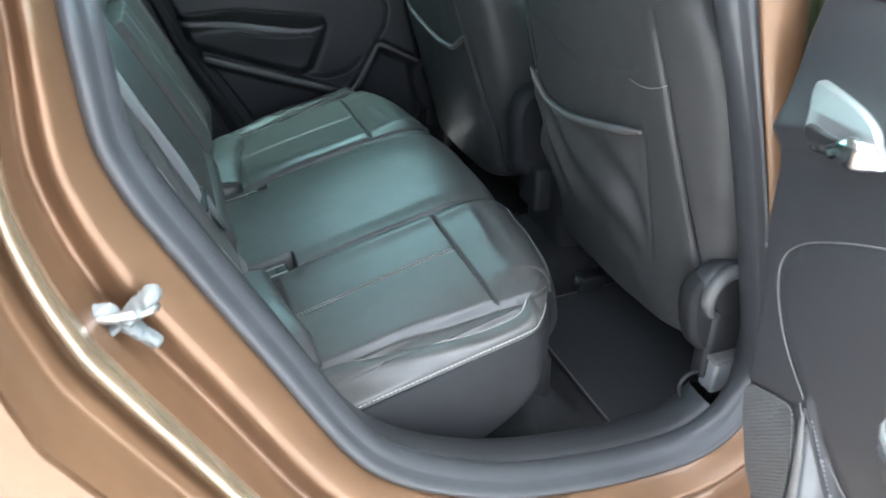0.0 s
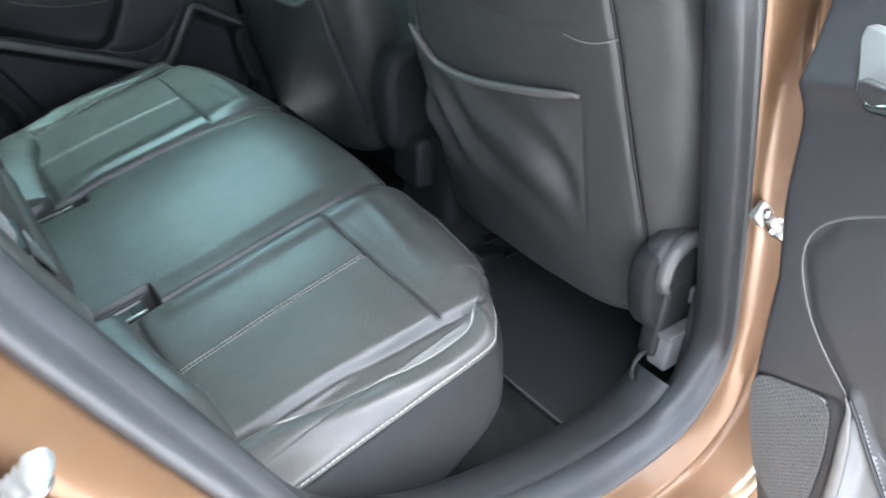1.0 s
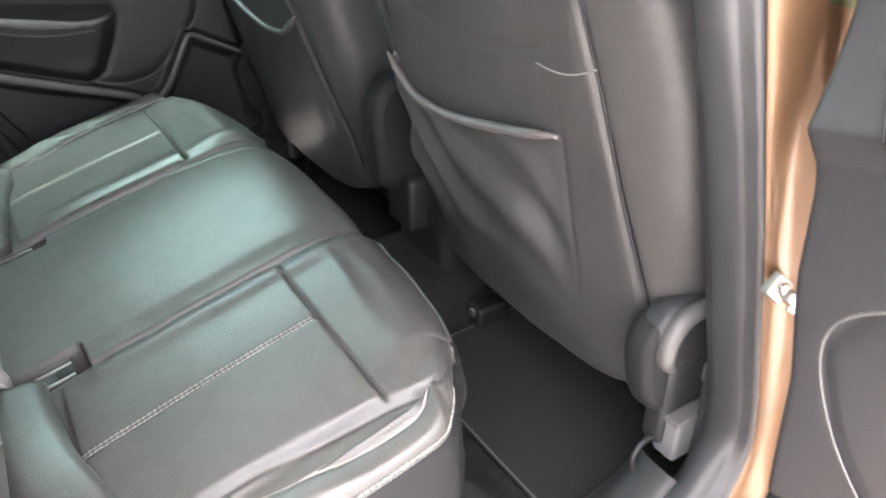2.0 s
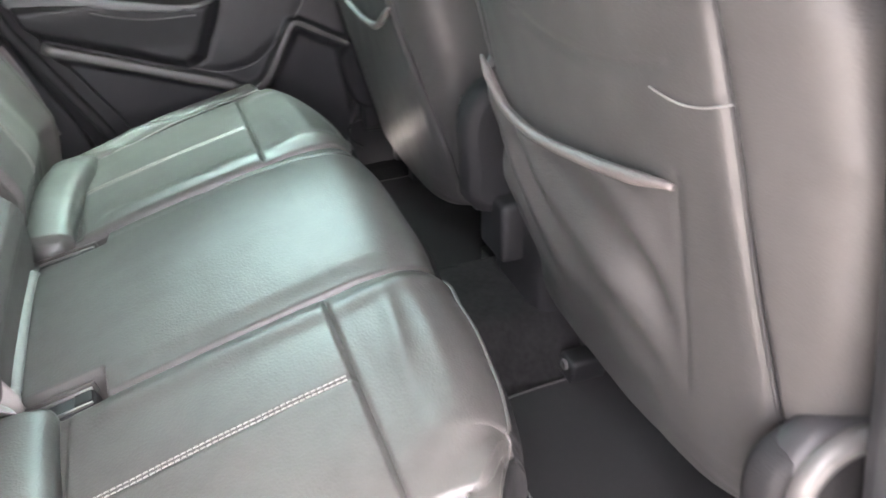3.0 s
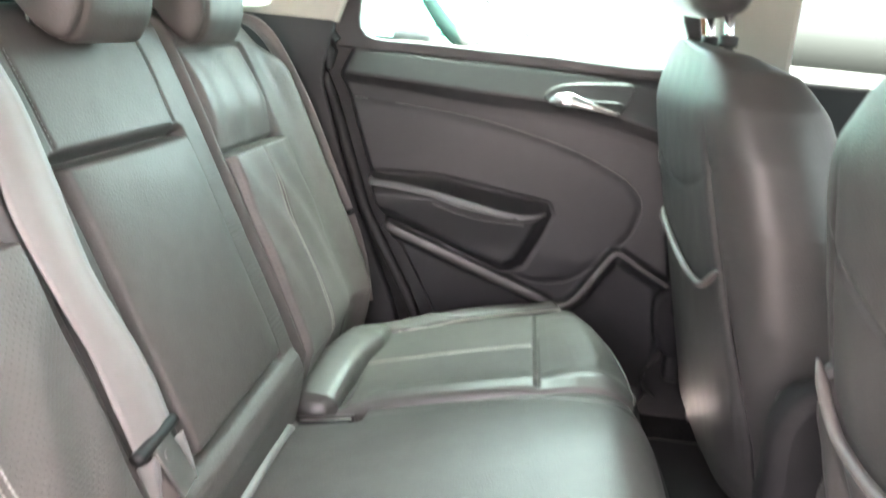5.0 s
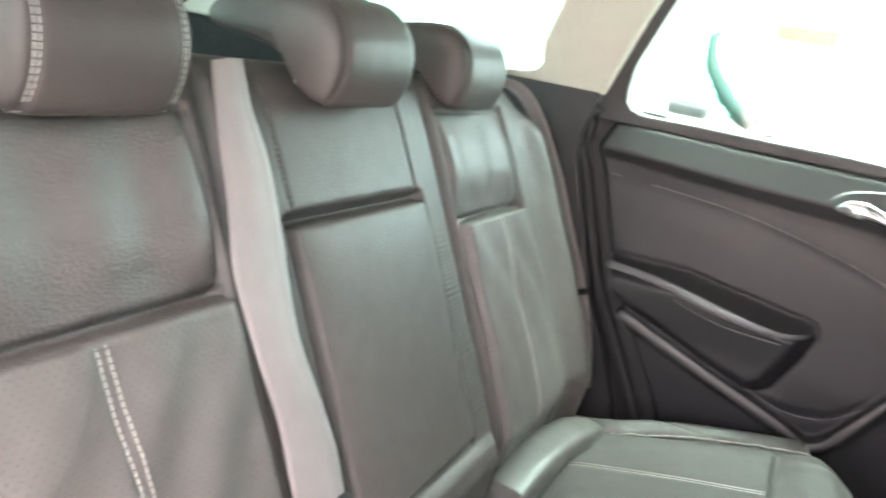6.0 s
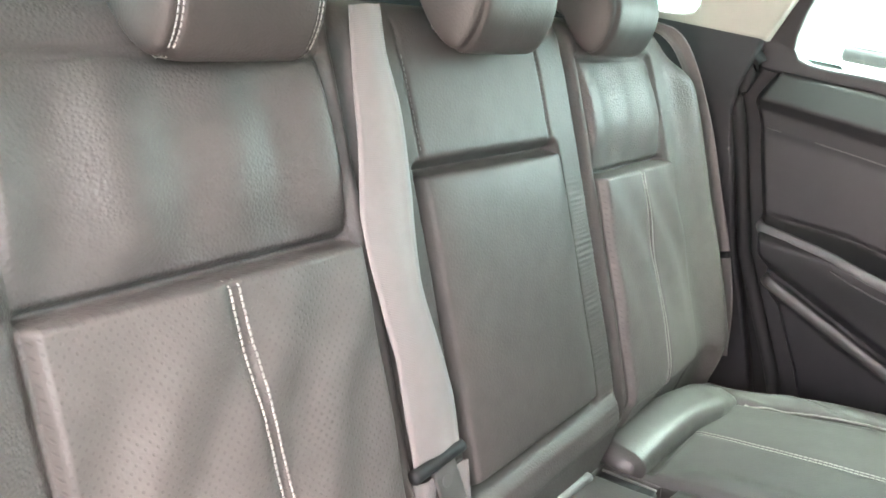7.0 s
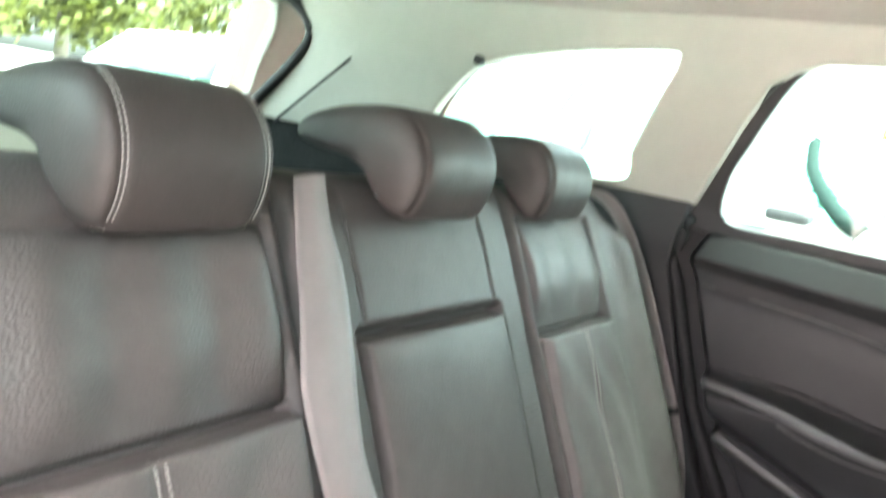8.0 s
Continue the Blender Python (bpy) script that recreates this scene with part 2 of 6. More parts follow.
def sdf(px, pz, poly):
    """Signed distance to a polygon in a plane: positive inside."""
    d = np.full(px.shape, 1e9)
    inside = np.zeros(px.shape, bool)
    n = len(poly)
    for i in range(n):
        (ax, az), (bx, bz) = poly[i], poly[(i + 1) % n]
        ex, ez = bx - ax, bz - az
        t = np.clip(((px - ax) * ex + (pz - az) * ez) / (ex * ex + ez * ez), 0, 1)
        d = np.minimum(d, np.hypot(px - ax - t * ex, pz - az - t * ez))
        cross = ((az > pz) != (bz > pz)) & (px < (bx - ax) * (pz - az) / ((bz - az) if bz != az else 1e-9) + ax)
        inside ^= cross
    return np.where(inside, d, -d)


def wobble(a, b, scale, seed=0, detail=3):
    """Smooth pseudo-random relief from summed waves, about -1 to 1."""
    rng = np.random.RandomState(seed)
    out = np.zeros(np.broadcast(a, b).shape)
    amp = 1.0
    for _ in range(detail):
        for _ in range(4):
            th, ph = rng.uniform(0, math.tau, 2)
            k = scale * rng.uniform(0.7, 1.4)
            out = out + amp * 0.5 * np.sin(k * (a * math.cos(th) + b * math.sin(th)) + ph)
        amp *= 0.5
        scale *= 2
    return out / 2


def tube(name, path, radius, sides=8, closed=False, flat=1.0, up=(0, 0, 1), square=1.0):
    """A round or flattened cord along a path. flat: its height against its width; square under 1: a boxier section."""
    P = np.array(path, float)
    n = len(P)
    T = np.roll(P, -1, 0) - np.roll(P, 1, 0) if closed else np.gradient(P, axis=0)
    T /= np.maximum(np.linalg.norm(T, axis=1, keepdims=True), 1e-9)
    U = np.array(up, float) - (T @ np.array(up, float))[:, None] * T
    U /= np.maximum(np.linalg.norm(U, axis=1, keepdims=True), 1e-9)
    S = np.cross(T, U)
    r = np.broadcast_to(np.array(radius, float), (n,))
    a = np.linspace(0, math.tau, sides, endpoint=False)
    ca, sa = np.sign(np.cos(a)) * np.abs(np.cos(a)) ** square, np.sign(np.sin(a)) * np.abs(np.sin(a)) ** square
    ring = P[:, None] + (r[:, None] * ca)[..., None] * S[:, None] + (flat * r[:, None] * sa)[..., None] * U[:, None]
    if closed:
        ring = np.concatenate([ring, ring[:1]])
    me = grid_mesh(name, ring[..., 0], ring[..., 1], ring[..., 2], wrap=True)
    if not closed:
        bm = bmesh.new()
        bm.from_mesh(me)
        bm.verts.ensure_lookup_table()
        k = len(bm.verts)
        bm.faces.new([bm.verts[i] for i in range(sides)])
        bm.faces.new([bm.verts[k - 1 - i] for i in range(sides)])
        bmesh.ops.recalc_face_normals(bm, faces=bm.faces[:])
        bm.to_mesh(me)
        bm.free()
    return me


def dashes(name, path, nrm, radius=0.0008, length=0.0055, gap=0.0022):
    """A row of separate thread stitches lying on a surface along a path."""
    P = np.array(path, float)
    s = np.concatenate([[0], np.cumsum(np.linalg.norm(np.diff(P, axis=0), axis=1))])
    verts, faces = [], []
    a = 0.0
    up = np.array(nrm, float)
    up = np.broadcast_to(up, P.shape)
    while a + length < s[-1]:
        ends = [np.array([np.interp(v, s, P[:, k]) for k in range(3)]) for v in (a, a + length * 0.5, a + length)]
        n = np.array([np.interp(a, s, up[:, k]) for k in range(3)])
        n /= np.linalg.norm(n)
        t = ends[2] - ends[0]
        t /= np.linalg.norm(t)
        w = np.cross(t, n)
        base = len(verts)
        for e, h in zip(ends, (0.2, 1.0, 0.2)):
            for dx, dz in ((-1, -0.3), (-0.6, 0.7), (0.6, 0.7), (1, -0.3)):
                verts.append(tuple(e + radius * (dx * w + (dz + h * 0.7) * n)))
        for k in range(2):
            for j in range(4):
                faces.append((base + 4 * k + j, base + 4 * k + (j + 1) % 4, base + 4 * k + 4 + (j + 1) % 4, base + 4 * k + 4 + j))
        faces += [(base, base + 1, base + 2, base + 3), (base + 8, base + 11, base + 10, base + 9)]
        a += length + gap
    me = bpy.data.meshes.new(name)
    me.from_pydata(verts, [], faces)
    return me


def box_bm(x0, x1, y0, y1, z0, z1, bevel=0.0, segs=3):
    bm = bmesh.new()
    bmesh.ops.create_cube(bm, size=1, matrix=Matrix.Translation(((x0 + x1) / 2, (y0 + y1) / 2, (z0 + z1) / 2)) @ Matrix.Diagonal((x1 - x0, y1 - y0, z1 - z0, 1)))
    if bevel:
        bmesh.ops.bevel(bm, geom=bm.edges[:], offset=bevel, segments=segs, profile=0.6, affect="EDGES")
    return bm


def disc_bm(radius, depth, m, bevel=0.004, segs=40):
    bm = bmesh.new()
    bmesh.ops.create_cone(bm, cap_ends=True, segments=segs, radius1=radius, radius2=radius, depth=depth)
    rim = [e for e in bm.edges if len(e.link_faces) == 2 and abs(e.link_faces[0].normal.dot(e.link_faces[1].normal)) < 0.5]
    if bevel:
        bmesh.ops.bevel(bm, geom=rim, offset=bevel, segments=3, affect="EDGES", profile=0.5)
    bmesh.ops.transform(bm, matrix=m, verts=bm.verts)
    return bm


def plate(name, outline, holes=(), thick=0.02, bevel=0.003):
    """A flat plate in the x-z plane with rounded holes, thickness along y."""
    cu = bpy.data.curves.new(name, "CURVE")
    cu.dimensions, cu.fill_mode = "2D", "BOTH"
    cu.extrude, cu.bevel_depth, cu.bevel_resolution = thick / 2 - bevel, bevel, 1
    for loop in (outline, *holes):
        sp = cu.splines.new("POLY")
        sp.points.add(len(loop) - 1)
        for pt, (x, z) in zip(sp.points, loop):
            pt.co = (x, z, 0, 1)
        sp.use_cyclic_u = True
    ob = bpy.data.objects.new(name, cu)
    scene.collection.objects.link(ob)
    me = bpy.data.meshes.new_from_object(ob.evaluated_get(bpy.context.evaluated_depsgraph_get()))
    bpy.data.objects.remove(ob)
    co = np.empty(len(me.vertices) * 3)
    me.vertices.foreach_get("co", co)
    co = co.reshape(-1, 3)[:, [0, 2, 1]]
    me.vertices.foreach_set("co", co.ravel())
    me.update()
    return me


def warp(me, fn):
    """Moves each point of a mesh by a function of its place."""
    co = np.empty(len(me.vertices) * 3)
    me.vertices.foreach_get("co", co)
    co = co.reshape(-1, 3)
    x, y, z = fn(co[:, 0], co[:, 1], co[:, 2])
    me.vertices.foreach_set("co", np.stack([x, y, z], -1).ravel())
    me.update()
    return me


def subdivide(me, cuts_at=0.08):
    """Splits long edges, so that a plate can be bent."""
    bm = bmesh.new()
    bm.from_mesh(me)
    bmesh.ops.triangulate(bm, faces=bm.faces[:])
    for _ in range(4):
        long = [e for e in bm.edges if e.calc_length() > cuts_at]
        if not long:
            break
        bmesh.ops.subdivide_edges(bm, edges=long, cuts=1, use_grid_fill=False)
        bmesh.ops.triangulate(bm, faces=[f for f in bm.faces if len(f.verts) > 3])
    bm.to_mesh(me)
    bm.free()
    return me

# ---- the car's shell: structure ----
def lean(z):
    """How far the sides lean in above the waist."""
    return np.maximum(0, z - 1.0) * 0.36


LOOP = spline([(-0.088, 1.18), (-0.098, 0.95), (-0.087, 0.87), (-0.044, 0.774), (0.014, 0.657), (0.088, 0.508), (0.144, 0.440), (0.22, 0.390),
               (0.307, 0.352), (0.42, 0.327), (0.535, 0.317), (0.62, 0.325), (0.674, 0.362), (0.699, 0.430), (0.690, 0.50), (0.668, 0.575), (0.643, 0.66),
               (0.614, 0.75), (0.562, 0.9), (0.502, 1.08), (0.455, 1.22), (0.40, 1.285), (0.25, 1.30), (0.08, 1.285), (-0.03, 1.24)], 220, closed=True)
_t = np.roll(LOOP, -1, 0) - np.roll(LOOP, 1, 0)
_t /= np.linalg.norm(_t, axis=1, keepdims=True)
LOOP_OUT = np.stack([-_t[:, 1], _t[:, 0]], -1)
if (LOOP_OUT * (LOOP - LOOP.mean(0))).sum() < 0:
    LOOP_OUT = -LOOP_OUT


def loop_off(d):
    """The opening's outline moved outwards; the steps run together towards the top of its rear edge."""
    front = step(0.50, 0.60, LOOP[:, 0]) * step(0.38, 0.46, LOOP[:, 1])
    if d < 0:
        return LOOP + (d * (1 - 0.72 * front))[:, None] * LOOP_OUT
    k = np.where(LOOP[:, 0] < 0.3, np.interp(LOOP[:, 1], [0.80, 0.90, 1.0], [1.0, 0.75, 0.55]), 1.0)
    return LOOP + (d * (k if d > 0.02 else 1.0))[..., None] * LOOP_OUT if d > 0.02 else LOOP + (d * (1 - 0.6 * front))[:, None] * LOOP_OUT


def loop_sweep(name, profile, side=-1, span=None, low_front=False):
    """Sweeps rows of (distance out of the door opening, half width of the car) round the opening, or along a stretch of it."""
    rows = []
    for d, y in profile:
        p = loop_off(d)
        if span is not None:
            p = p[span]
        depth = np.full(len(p), y)
        if low_front and 0.02 < d < 0.104:
            k = step(0.50, 0.62, LOOP[:, 0]) * step(0.36, 0.44, LOOP[:, 1])
            depth = 0.712 + (y - 0.712) * (1 - 0.95 * k)
        rows.append(np.stack([p[:, 0], side * (depth - lean(p[:, 1])), p[:, 1]], -1))
    R = np.array(rows)
    return grid_mesh(name, R[..., 0], R[..., 1], R[..., 2], wrap=span is None)


def rounded(points, n=60):
    return [tuple(p) for p in spline(points, n, closed=True)]


SIDE_OUTLINE = [(-1.62, 0.36), (-1.70, 0.62), (-1.66, 0.92), (-1.56, 1.03), (-1.36, 1.30), (-1.25, 1.37), (-0.6, 1.43), (0.2, 1.45), (0.75, 1.43),
                (1.2, 1.34), (1.75, 1.05), (2.3, 0.96), (2.85, 0.84), (3.05, 0.66), (3.06, 0.30), (2.82, 0.24)]
ARCH_F = [(2.385 + 0.36 * math.cos(a), 0.32 + 0.36 * math.sin(a)) for a in np.linspace(-0.2, math.pi + 0.2, 18)]
ARCH_R = [(-0.50 + 0.345 * math.cos(a), 0.31 + 0.345 * math.sin(a)) for a in np.linspace(-0.2, math.pi + 0.2, 18)]
SIDE_FULL = SIDE_OUTLINE + ARCH_F + [(1.9, 0.22), (0.15, 0.22)] + ARCH_R
WIN_R = rounded([(-0.030, 0.985), (-0.042, 1.055), (-0.018, 1.125), (0.018, 1.209), (0.044, 1.247), (0.084, 1.267), (0.35, 1.274), (0.50, 1.262), (0.535, 1.19), (0.56, 1.08), (0.58, 0.985), (0.3, 0.98), (0.1, 0.98)], 80)
WIN_F = rounded([(0.70, 0.985), (0.68, 1.08), (0.64, 1.25), (0.68, 1.30), (0.95, 1.28), (1.2, 1.19), (1.5, 1.02), (1.5, 0.985), (1.1, 0.98)], 70)
WIN_Q = rounded([(-0.222, 1.020), (-0.200, 1.08), (-0.172, 1.16), (-0.143, 1.238), (-0.158, 1.262), (-0.26, 1.256), (-0.40, 1.238), (-0.545, 1.206), (-0.623, 1.142), (-0.675, 1.066), (-0.66, 1.026), (-0.45, 1.020)], 80)


def wider(loop, k):
    """A window outline enlarged about its middle."""
    c = np.mean(loop, 0)
    return [tuple(c + k * (np.array(p) - c)) for p in loop]


def skin(side, holes, name, label):
    me = plate(name, SIDE_FULL, holes, 0.012, 0.003)
    subdivide(me, 0.12)
    return warp(me, lambda x, y, z: (x, side * (0.865 - 0.45 * np.maximum(0, z - 0.95) - 0.10 * np.maximum(0, np.abs(x - 0.6) - 1.8) ** 1.5 - 0.12 * np.maximum(0, 0.55 - z) ** 2 - 0.02 * np.abs(z - 0.75)) + y * side, z))


def outset(d):
    return [tuple(p) for p in loop_off(d)]


wall_right = thing("wall_right", "orange-brown painted car side round the open rear door", "car body", kind="structure")
part("outer_panel", skin(-1, [outset(0.114), WIN_F, wider(WIN_Q, 1.36)], "outer_panel", ""), PAINT, wall_right, "orange-brown metallic paint")
part("door_jamb", loop_sweep("door_jamb", [(-0.010, 0.655), (-0.002, 0.672), (0.004, 0.698), (0.010, 0.706), (0.022, 0.716), (0.031, 0.723), (0.037, 0.726), (0.043, 0.7255), (0.050, 0.722), (0.060, 0.715), (0.066, 0.713), (0.0695, 0.716), (0.0710, 0.728), (0.0725, 0.772), (0.0740, 0.782), (0.0900, 0.780), (0.0945, 0.782), (0.0960, 0.785), (0.0970, 0.790), (0.0985, 0.802), (0.1005, 0.806), (0.103, 0.807), (0.105, 0.809), (0.106, 0.814), (0.1085, 0.832), (0.1100, 0.842), (0.1125, 0.850), (0.1138, 0.861)], low_front=True), PAINT_JAMB, wall_right, "orange-brown painted step round the opening")
# the lip's cream highlight is helped by its paler base colour
part("jamb_lip", loop_sweep("jamb_lip", [(0.0728, 0.775), (0.0735, 0.786), (0.0752, 0.7915), (0.0780, 0.7945), (0.082, 0.7955), (0.086, 0.7945), (0.0885, 0.791), (0.0900, 0.786), (0.0905, 0.778)], low_front=True), PAINT_LIP, wall_right, "jamb lip with its sky highlight put into paler, glossier paint")
part("door_seal", loop_sweep("door_seal", [(0.0, 0.655), (0.006, 0.666), (0.008, 0.682), (0.006, 0.696), (0.001, 0.703), (-0.006, 0.703), (-0.011, 0.697), (-0.013, 0.688), (-0.016, 0.686),
                                           (-0.021, 0.683), (-0.025, 0.675), (-0.025, 0.664), (-0.021, 0.655), (-0.014, 0.650)]), RUBBER, wall_right, "grey-black rubber weatherstrip")
part("reveal_trim", loop_sweep("reveal_trim", [(-0.014, 0.652), (-0.010, 0.648), (0.0, 0.642), (0.012, 0.634)]), PLASTIC, wall_right, "dark plastic inner trim")
_zl, _xl = LOOP[:, 1], LOOP[:, 0]
_span = [i for i in range(len(LOOP)) if (_zl[i] < 0.86 and _xl[i] < 0.3) or (_zl[i] < 0.368 and _xl[i] < 0.75)]
_cut = [k for k in range(1, len(_span)) if _span[k] != _span[k - 1] + 1]
_span = _span[_cut[0]:] + _span[:_cut[0]] if _cut else _span
part("sill_trim", loop_sweep("sill_trim", [(-0.012, 0.654), (-0.018, 0.650), (-0.020, 0.640), (-0.019, 0.622), (-0.014, 0.604), (-0.002, 0.586), (0.018, 0.571), (0.050, 0.560), (0.100, 0.553)], span=_span), PLASTIC, wall_right, "scuffed dark plastic sill trim")


def body_trim(side, parent):
    """Inner side of the body behind the rear door: dark below the waist, pale above, with the quarter window."""
    boot = plate("load_side_lining", [(-1.40, 0.35), (-1.40, 1.015), (-0.42, 1.015), (-0.42, 0.35)], (), 0.03, 0.006)
    warp(boot, lambda x, y, z: (x, side * (0.655 + 0.03 * np.maximum(0, 0.9 - z)) + y, z))
    part("load_side_lining", boot, CARPET, parent, "black felt lining of the load space")
    fill = 0.024 if side > 0 else 0.0
    low = plate("side_trim", [(-0.42, 0.35), (-0.42, 1.015), (-0.112 + fill, 1.015), (-0.128 + fill, 0.93), (-0.118 + 0.6 * fill, 0.885), (-0.03, 0.66), (0.055, 0.47), (0.10, 0.35)], (), 0.03, 0.006)
    warp(low, lambda x, y, z: (x, side * (0.655 + 0.03 * np.maximum(0, 0.9 - z)) + y, z))
    part("side_trim", low, PLASTIC, parent, "dark plastic side trim")
    up = plate("pillar_trim", [(-1.225, 1.012), (-1.125, 1.10), (-1.050, 1.18), (-1.038, 1.235), (-1.07, 1.335), (0.60, 1.335), (0.60, 1.266), (0.15, 1.266), (0.079, 1.262), (0.034, 1.247), (0.0, 1.22), (-0.034, 1.143), (-0.084, 1.012)], [WIN_Q], 0.03, 0.006)
    subdivide(up, 0.05)
    warp(up, lambda x, y, z: (x, side * (0.655 - 0.16 * np.maximum(0, z - 1.0) - 0.05 * np.maximum(0, -0.75 - x) ** 1.4) + y, z))
    part("pillar_trim", up, PILLAR, parent, "beige moulded pillar trim", smooth=False)
    pane = plate("quarter_pane", rounded([(p[0] * 1.02 + 0.01, p[1] * 1.03 - 0.034) for p in WIN_Q], 40), (), 0.0, 0.0)
    warp(pane, lambda x, y, z: (x, side * (0.690 - 0.16 * np.maximum(0, z - 1.0)) + y, z))
    w = tagged(part("window_quarter" if side > 0 else "window_quarter_near", pane, GLASS), "green-tinted fixed rear quarter window pane", "window", kind="structure")
    edge = np.array([(x, side * (0.672 - 0.16 * max(0, z - 1.0)), z) for x, z in WIN_Q])
    part("window_seal", tube("window_seal", edge, 0.006, 6, closed=True), RUBBER_BLACK, w, "black rubber seal")
    # coat hook and the slot above it
    part("trim_slot", tube("trim_slot", [(-1.13 + 0.245 * k, side * (0.615 - 0.022 * k), 1.000 + 0.174 * k) for k in np.linspace(0, 1, 10)], 0.0035, 8), RUBBER_BLACK, parent, "dark slit in the pale trim")
    ts = spline([(-1.27, 0.625, 0.975), (-1.212, 0.608, 1.03), (-1.112, 0.605, 1.118), (-1.047, 0.605, 1.185), (-1.032, 0.602, 1.226), (-1.060, 0.592, 1.27), (-1.12, 0.53, 1.312), (-1.15, 0.2, 1.345)], 60)
    part("tailgate_seal", tube("tailgate_seal", ts * np.array([1, side, 1]), 0.014, 8), RUBBER_BLACK, parent, "black rubber tailgate seal")
    part("trim_clip", disc_bm(0.010, 0.02, pose(-0.548, side * 0.602, 1.203, 90, 0, 0), 0.003), BLACK, parent, "small black clip")


wall_left = thing("wall_left", "far side of the car body with pale pillars and dark trim", "car body", kind="structure")
part("outer_panel", skin(1, [wider(WIN_R, 1.14), WIN_F, wider(WIN_Q, 1.36)], "outer_panel", ""), PAINT, wall_left, "orange-brown metallic paint")
body_trim(1, wall_left)
body_trim(-1, wall_right)


def front_side(side, parent):
    """B-pillar and front door lining."""
    q = plate("pillar_foot", [(0.665, 0.30), (0.660, 0.56), (0.62, 0.78), (0.585, 0.98), (0.69, 0.98), (0.76, 0.30)], (), 0.05, 0.012)
    warp(subdivide(q, 0.08), lambda x, y, z: (x + 0.055, side * 0.645 + y, z))
    part("pillar_foot", q, PLASTIC, parent, "dark lower pillar trim", smooth=False)
    p = plate("b_pillar", [(0.585, 0.985), (0.52, 1.335), (0.66, 1.335), (0.69, 0.985)], (), 0.05, 0.012)
    subdivide(p, 0.08)
    warp(p, lambda x, y, z: (x + 0.05, side * (0.645 - 0.16 * np.maximum(0, z - 1.0)) + y, z))
    part("b_pillar", p, PILLAR, parent, "beige upper pillar trim", smooth=False)
    # added black plate: keeps the gap beside the far pillar dark
    g = plate("pillar_filler", [(0.57, 0.24), (0.57, 0.985), (0.80, 0.985), (0.80, 0.24)], (), 0.01, 0.002)
    warp(g, lambda x, y, z: (x, side * 0.700 + y, z))
    if side > 0:
        part("pillar_filler", g, BLACK, parent, "black plate added to close off the gap at the pillar")
    d = plate("front_door_lining", [(0.80, 0.30), (0.745, 0.975), (1.60, 0.985), (1.75, 0.30)], (), 0.05, 0.01)
    warp(d, lambda x, y, z: (x, side * 0.69 + y, z))
    part("front_door_lining", d, PLASTIC, parent, "dark front door lining")
    pane = plate("front_pane", rounded([(p[0] * 1.02 - 0.02, p[1] * 1.03 - 0.034) for p in WIN_F], 40), (), 0.0, 0.0)
    warp(pane, lambda x, y, z: (x, side * (0.80 - 0.45 * np.maximum(0, z - 0.97)) + y, z))
    tagged(part("window_front" if side > 0 else "window_front_near", pane, GLASS_FRONT), "front door window pane, tint darkened to dim the cabin", "window", kind="structure")


front_side(1, wall_left)
front_side(-1, wall_right)


# roof: pale lining below, painted skin above
def roof_z(x, y):
    return 1.395 - 0.085 * (np.abs(y) / 0.60) ** 3 - 0.22 * np.maximum(0, x - 0.75) ** 2 - 0.16 * np.maximum(0, -0.75 - x) ** 2


_gx, _gy = np.meshgrid(np.linspace(-1.17, 1.22, 100), np.linspace(-0.63, 0.63, 50), indexing="ij")
_shell = grid_mesh("ceiling", _gx, _gy, roof_z(_gx, _gy) + 0.0015 * wobble(_gx, _gy, 6, 4))
ceiling = tagged(part("ceiling", _shell, HEADLINER), "pale beige fabric headliner of the car", "headliner", kind="structure")
_gx, _gy = np.meshgrid(np.linspace(-1.30, 1.26, 60), np.linspace(-0.665, 0.665, 40), indexing="ij")
roof = tagged(part("roof", grid_mesh("roof", _gx, _gy, roof_z(_gx, _gy * 0.82) + 0.055 - 0.03 * (np.abs(_gy) / 0.66) ** 4), PAINT), "orange-brown painted steel roof", "roof", kind="structure")
# grab handle over the far door
_h = spline([(0.16, 0.600, 1.310), (0.17, 0.590, 1.295), (0.21, 0.580, 1.282), (0.28, 0.577, 1.280), (0.35, 0.580, 1.284), (0.39, 0.590, 1.297), (0.40, 0.600, 1.312)], 40)
grab = tagged(part("grab_handle", tube("grab_handle", _h, 0.009, 10, flat=0.8), PILLAR), "beige plastic grab handle under the headliner", "handle")
for gx in (0.16, 0.40):
    part("handle_mount", box_bm(gx - 0.016, gx + 0.016, 0.587, 0.615, 1.300, 1.333, 0.006), PILLAR, grab)

# tailgate with the rear window
TAIL_OUT = [(-0.72, 0.50), (-0.76, 1.02), (-0.66, 1.33), (0.66, 1.33), (0.76, 1.02), (0.72, 0.50)]
TAIL_WIN = rounded([(-0.675, 1.035), (-0.645, 1.14), (-0.60, 1.25), (-0.50, 1.295), (0.0, 1.305), (0.50, 1.295), (0.60, 1.25), (0.645, 1.14), (0.675, 1.035), (0.50, 1.02), (0.0, 1.015), (-0.50, 1.02)], 90)


def tail_place(a, y, z):
    return (-1.43 + 0.95 * np.maximum(0, z - 1.0) - y + 0.06 * (np.abs(a) / 0.7) ** 3, a, z)


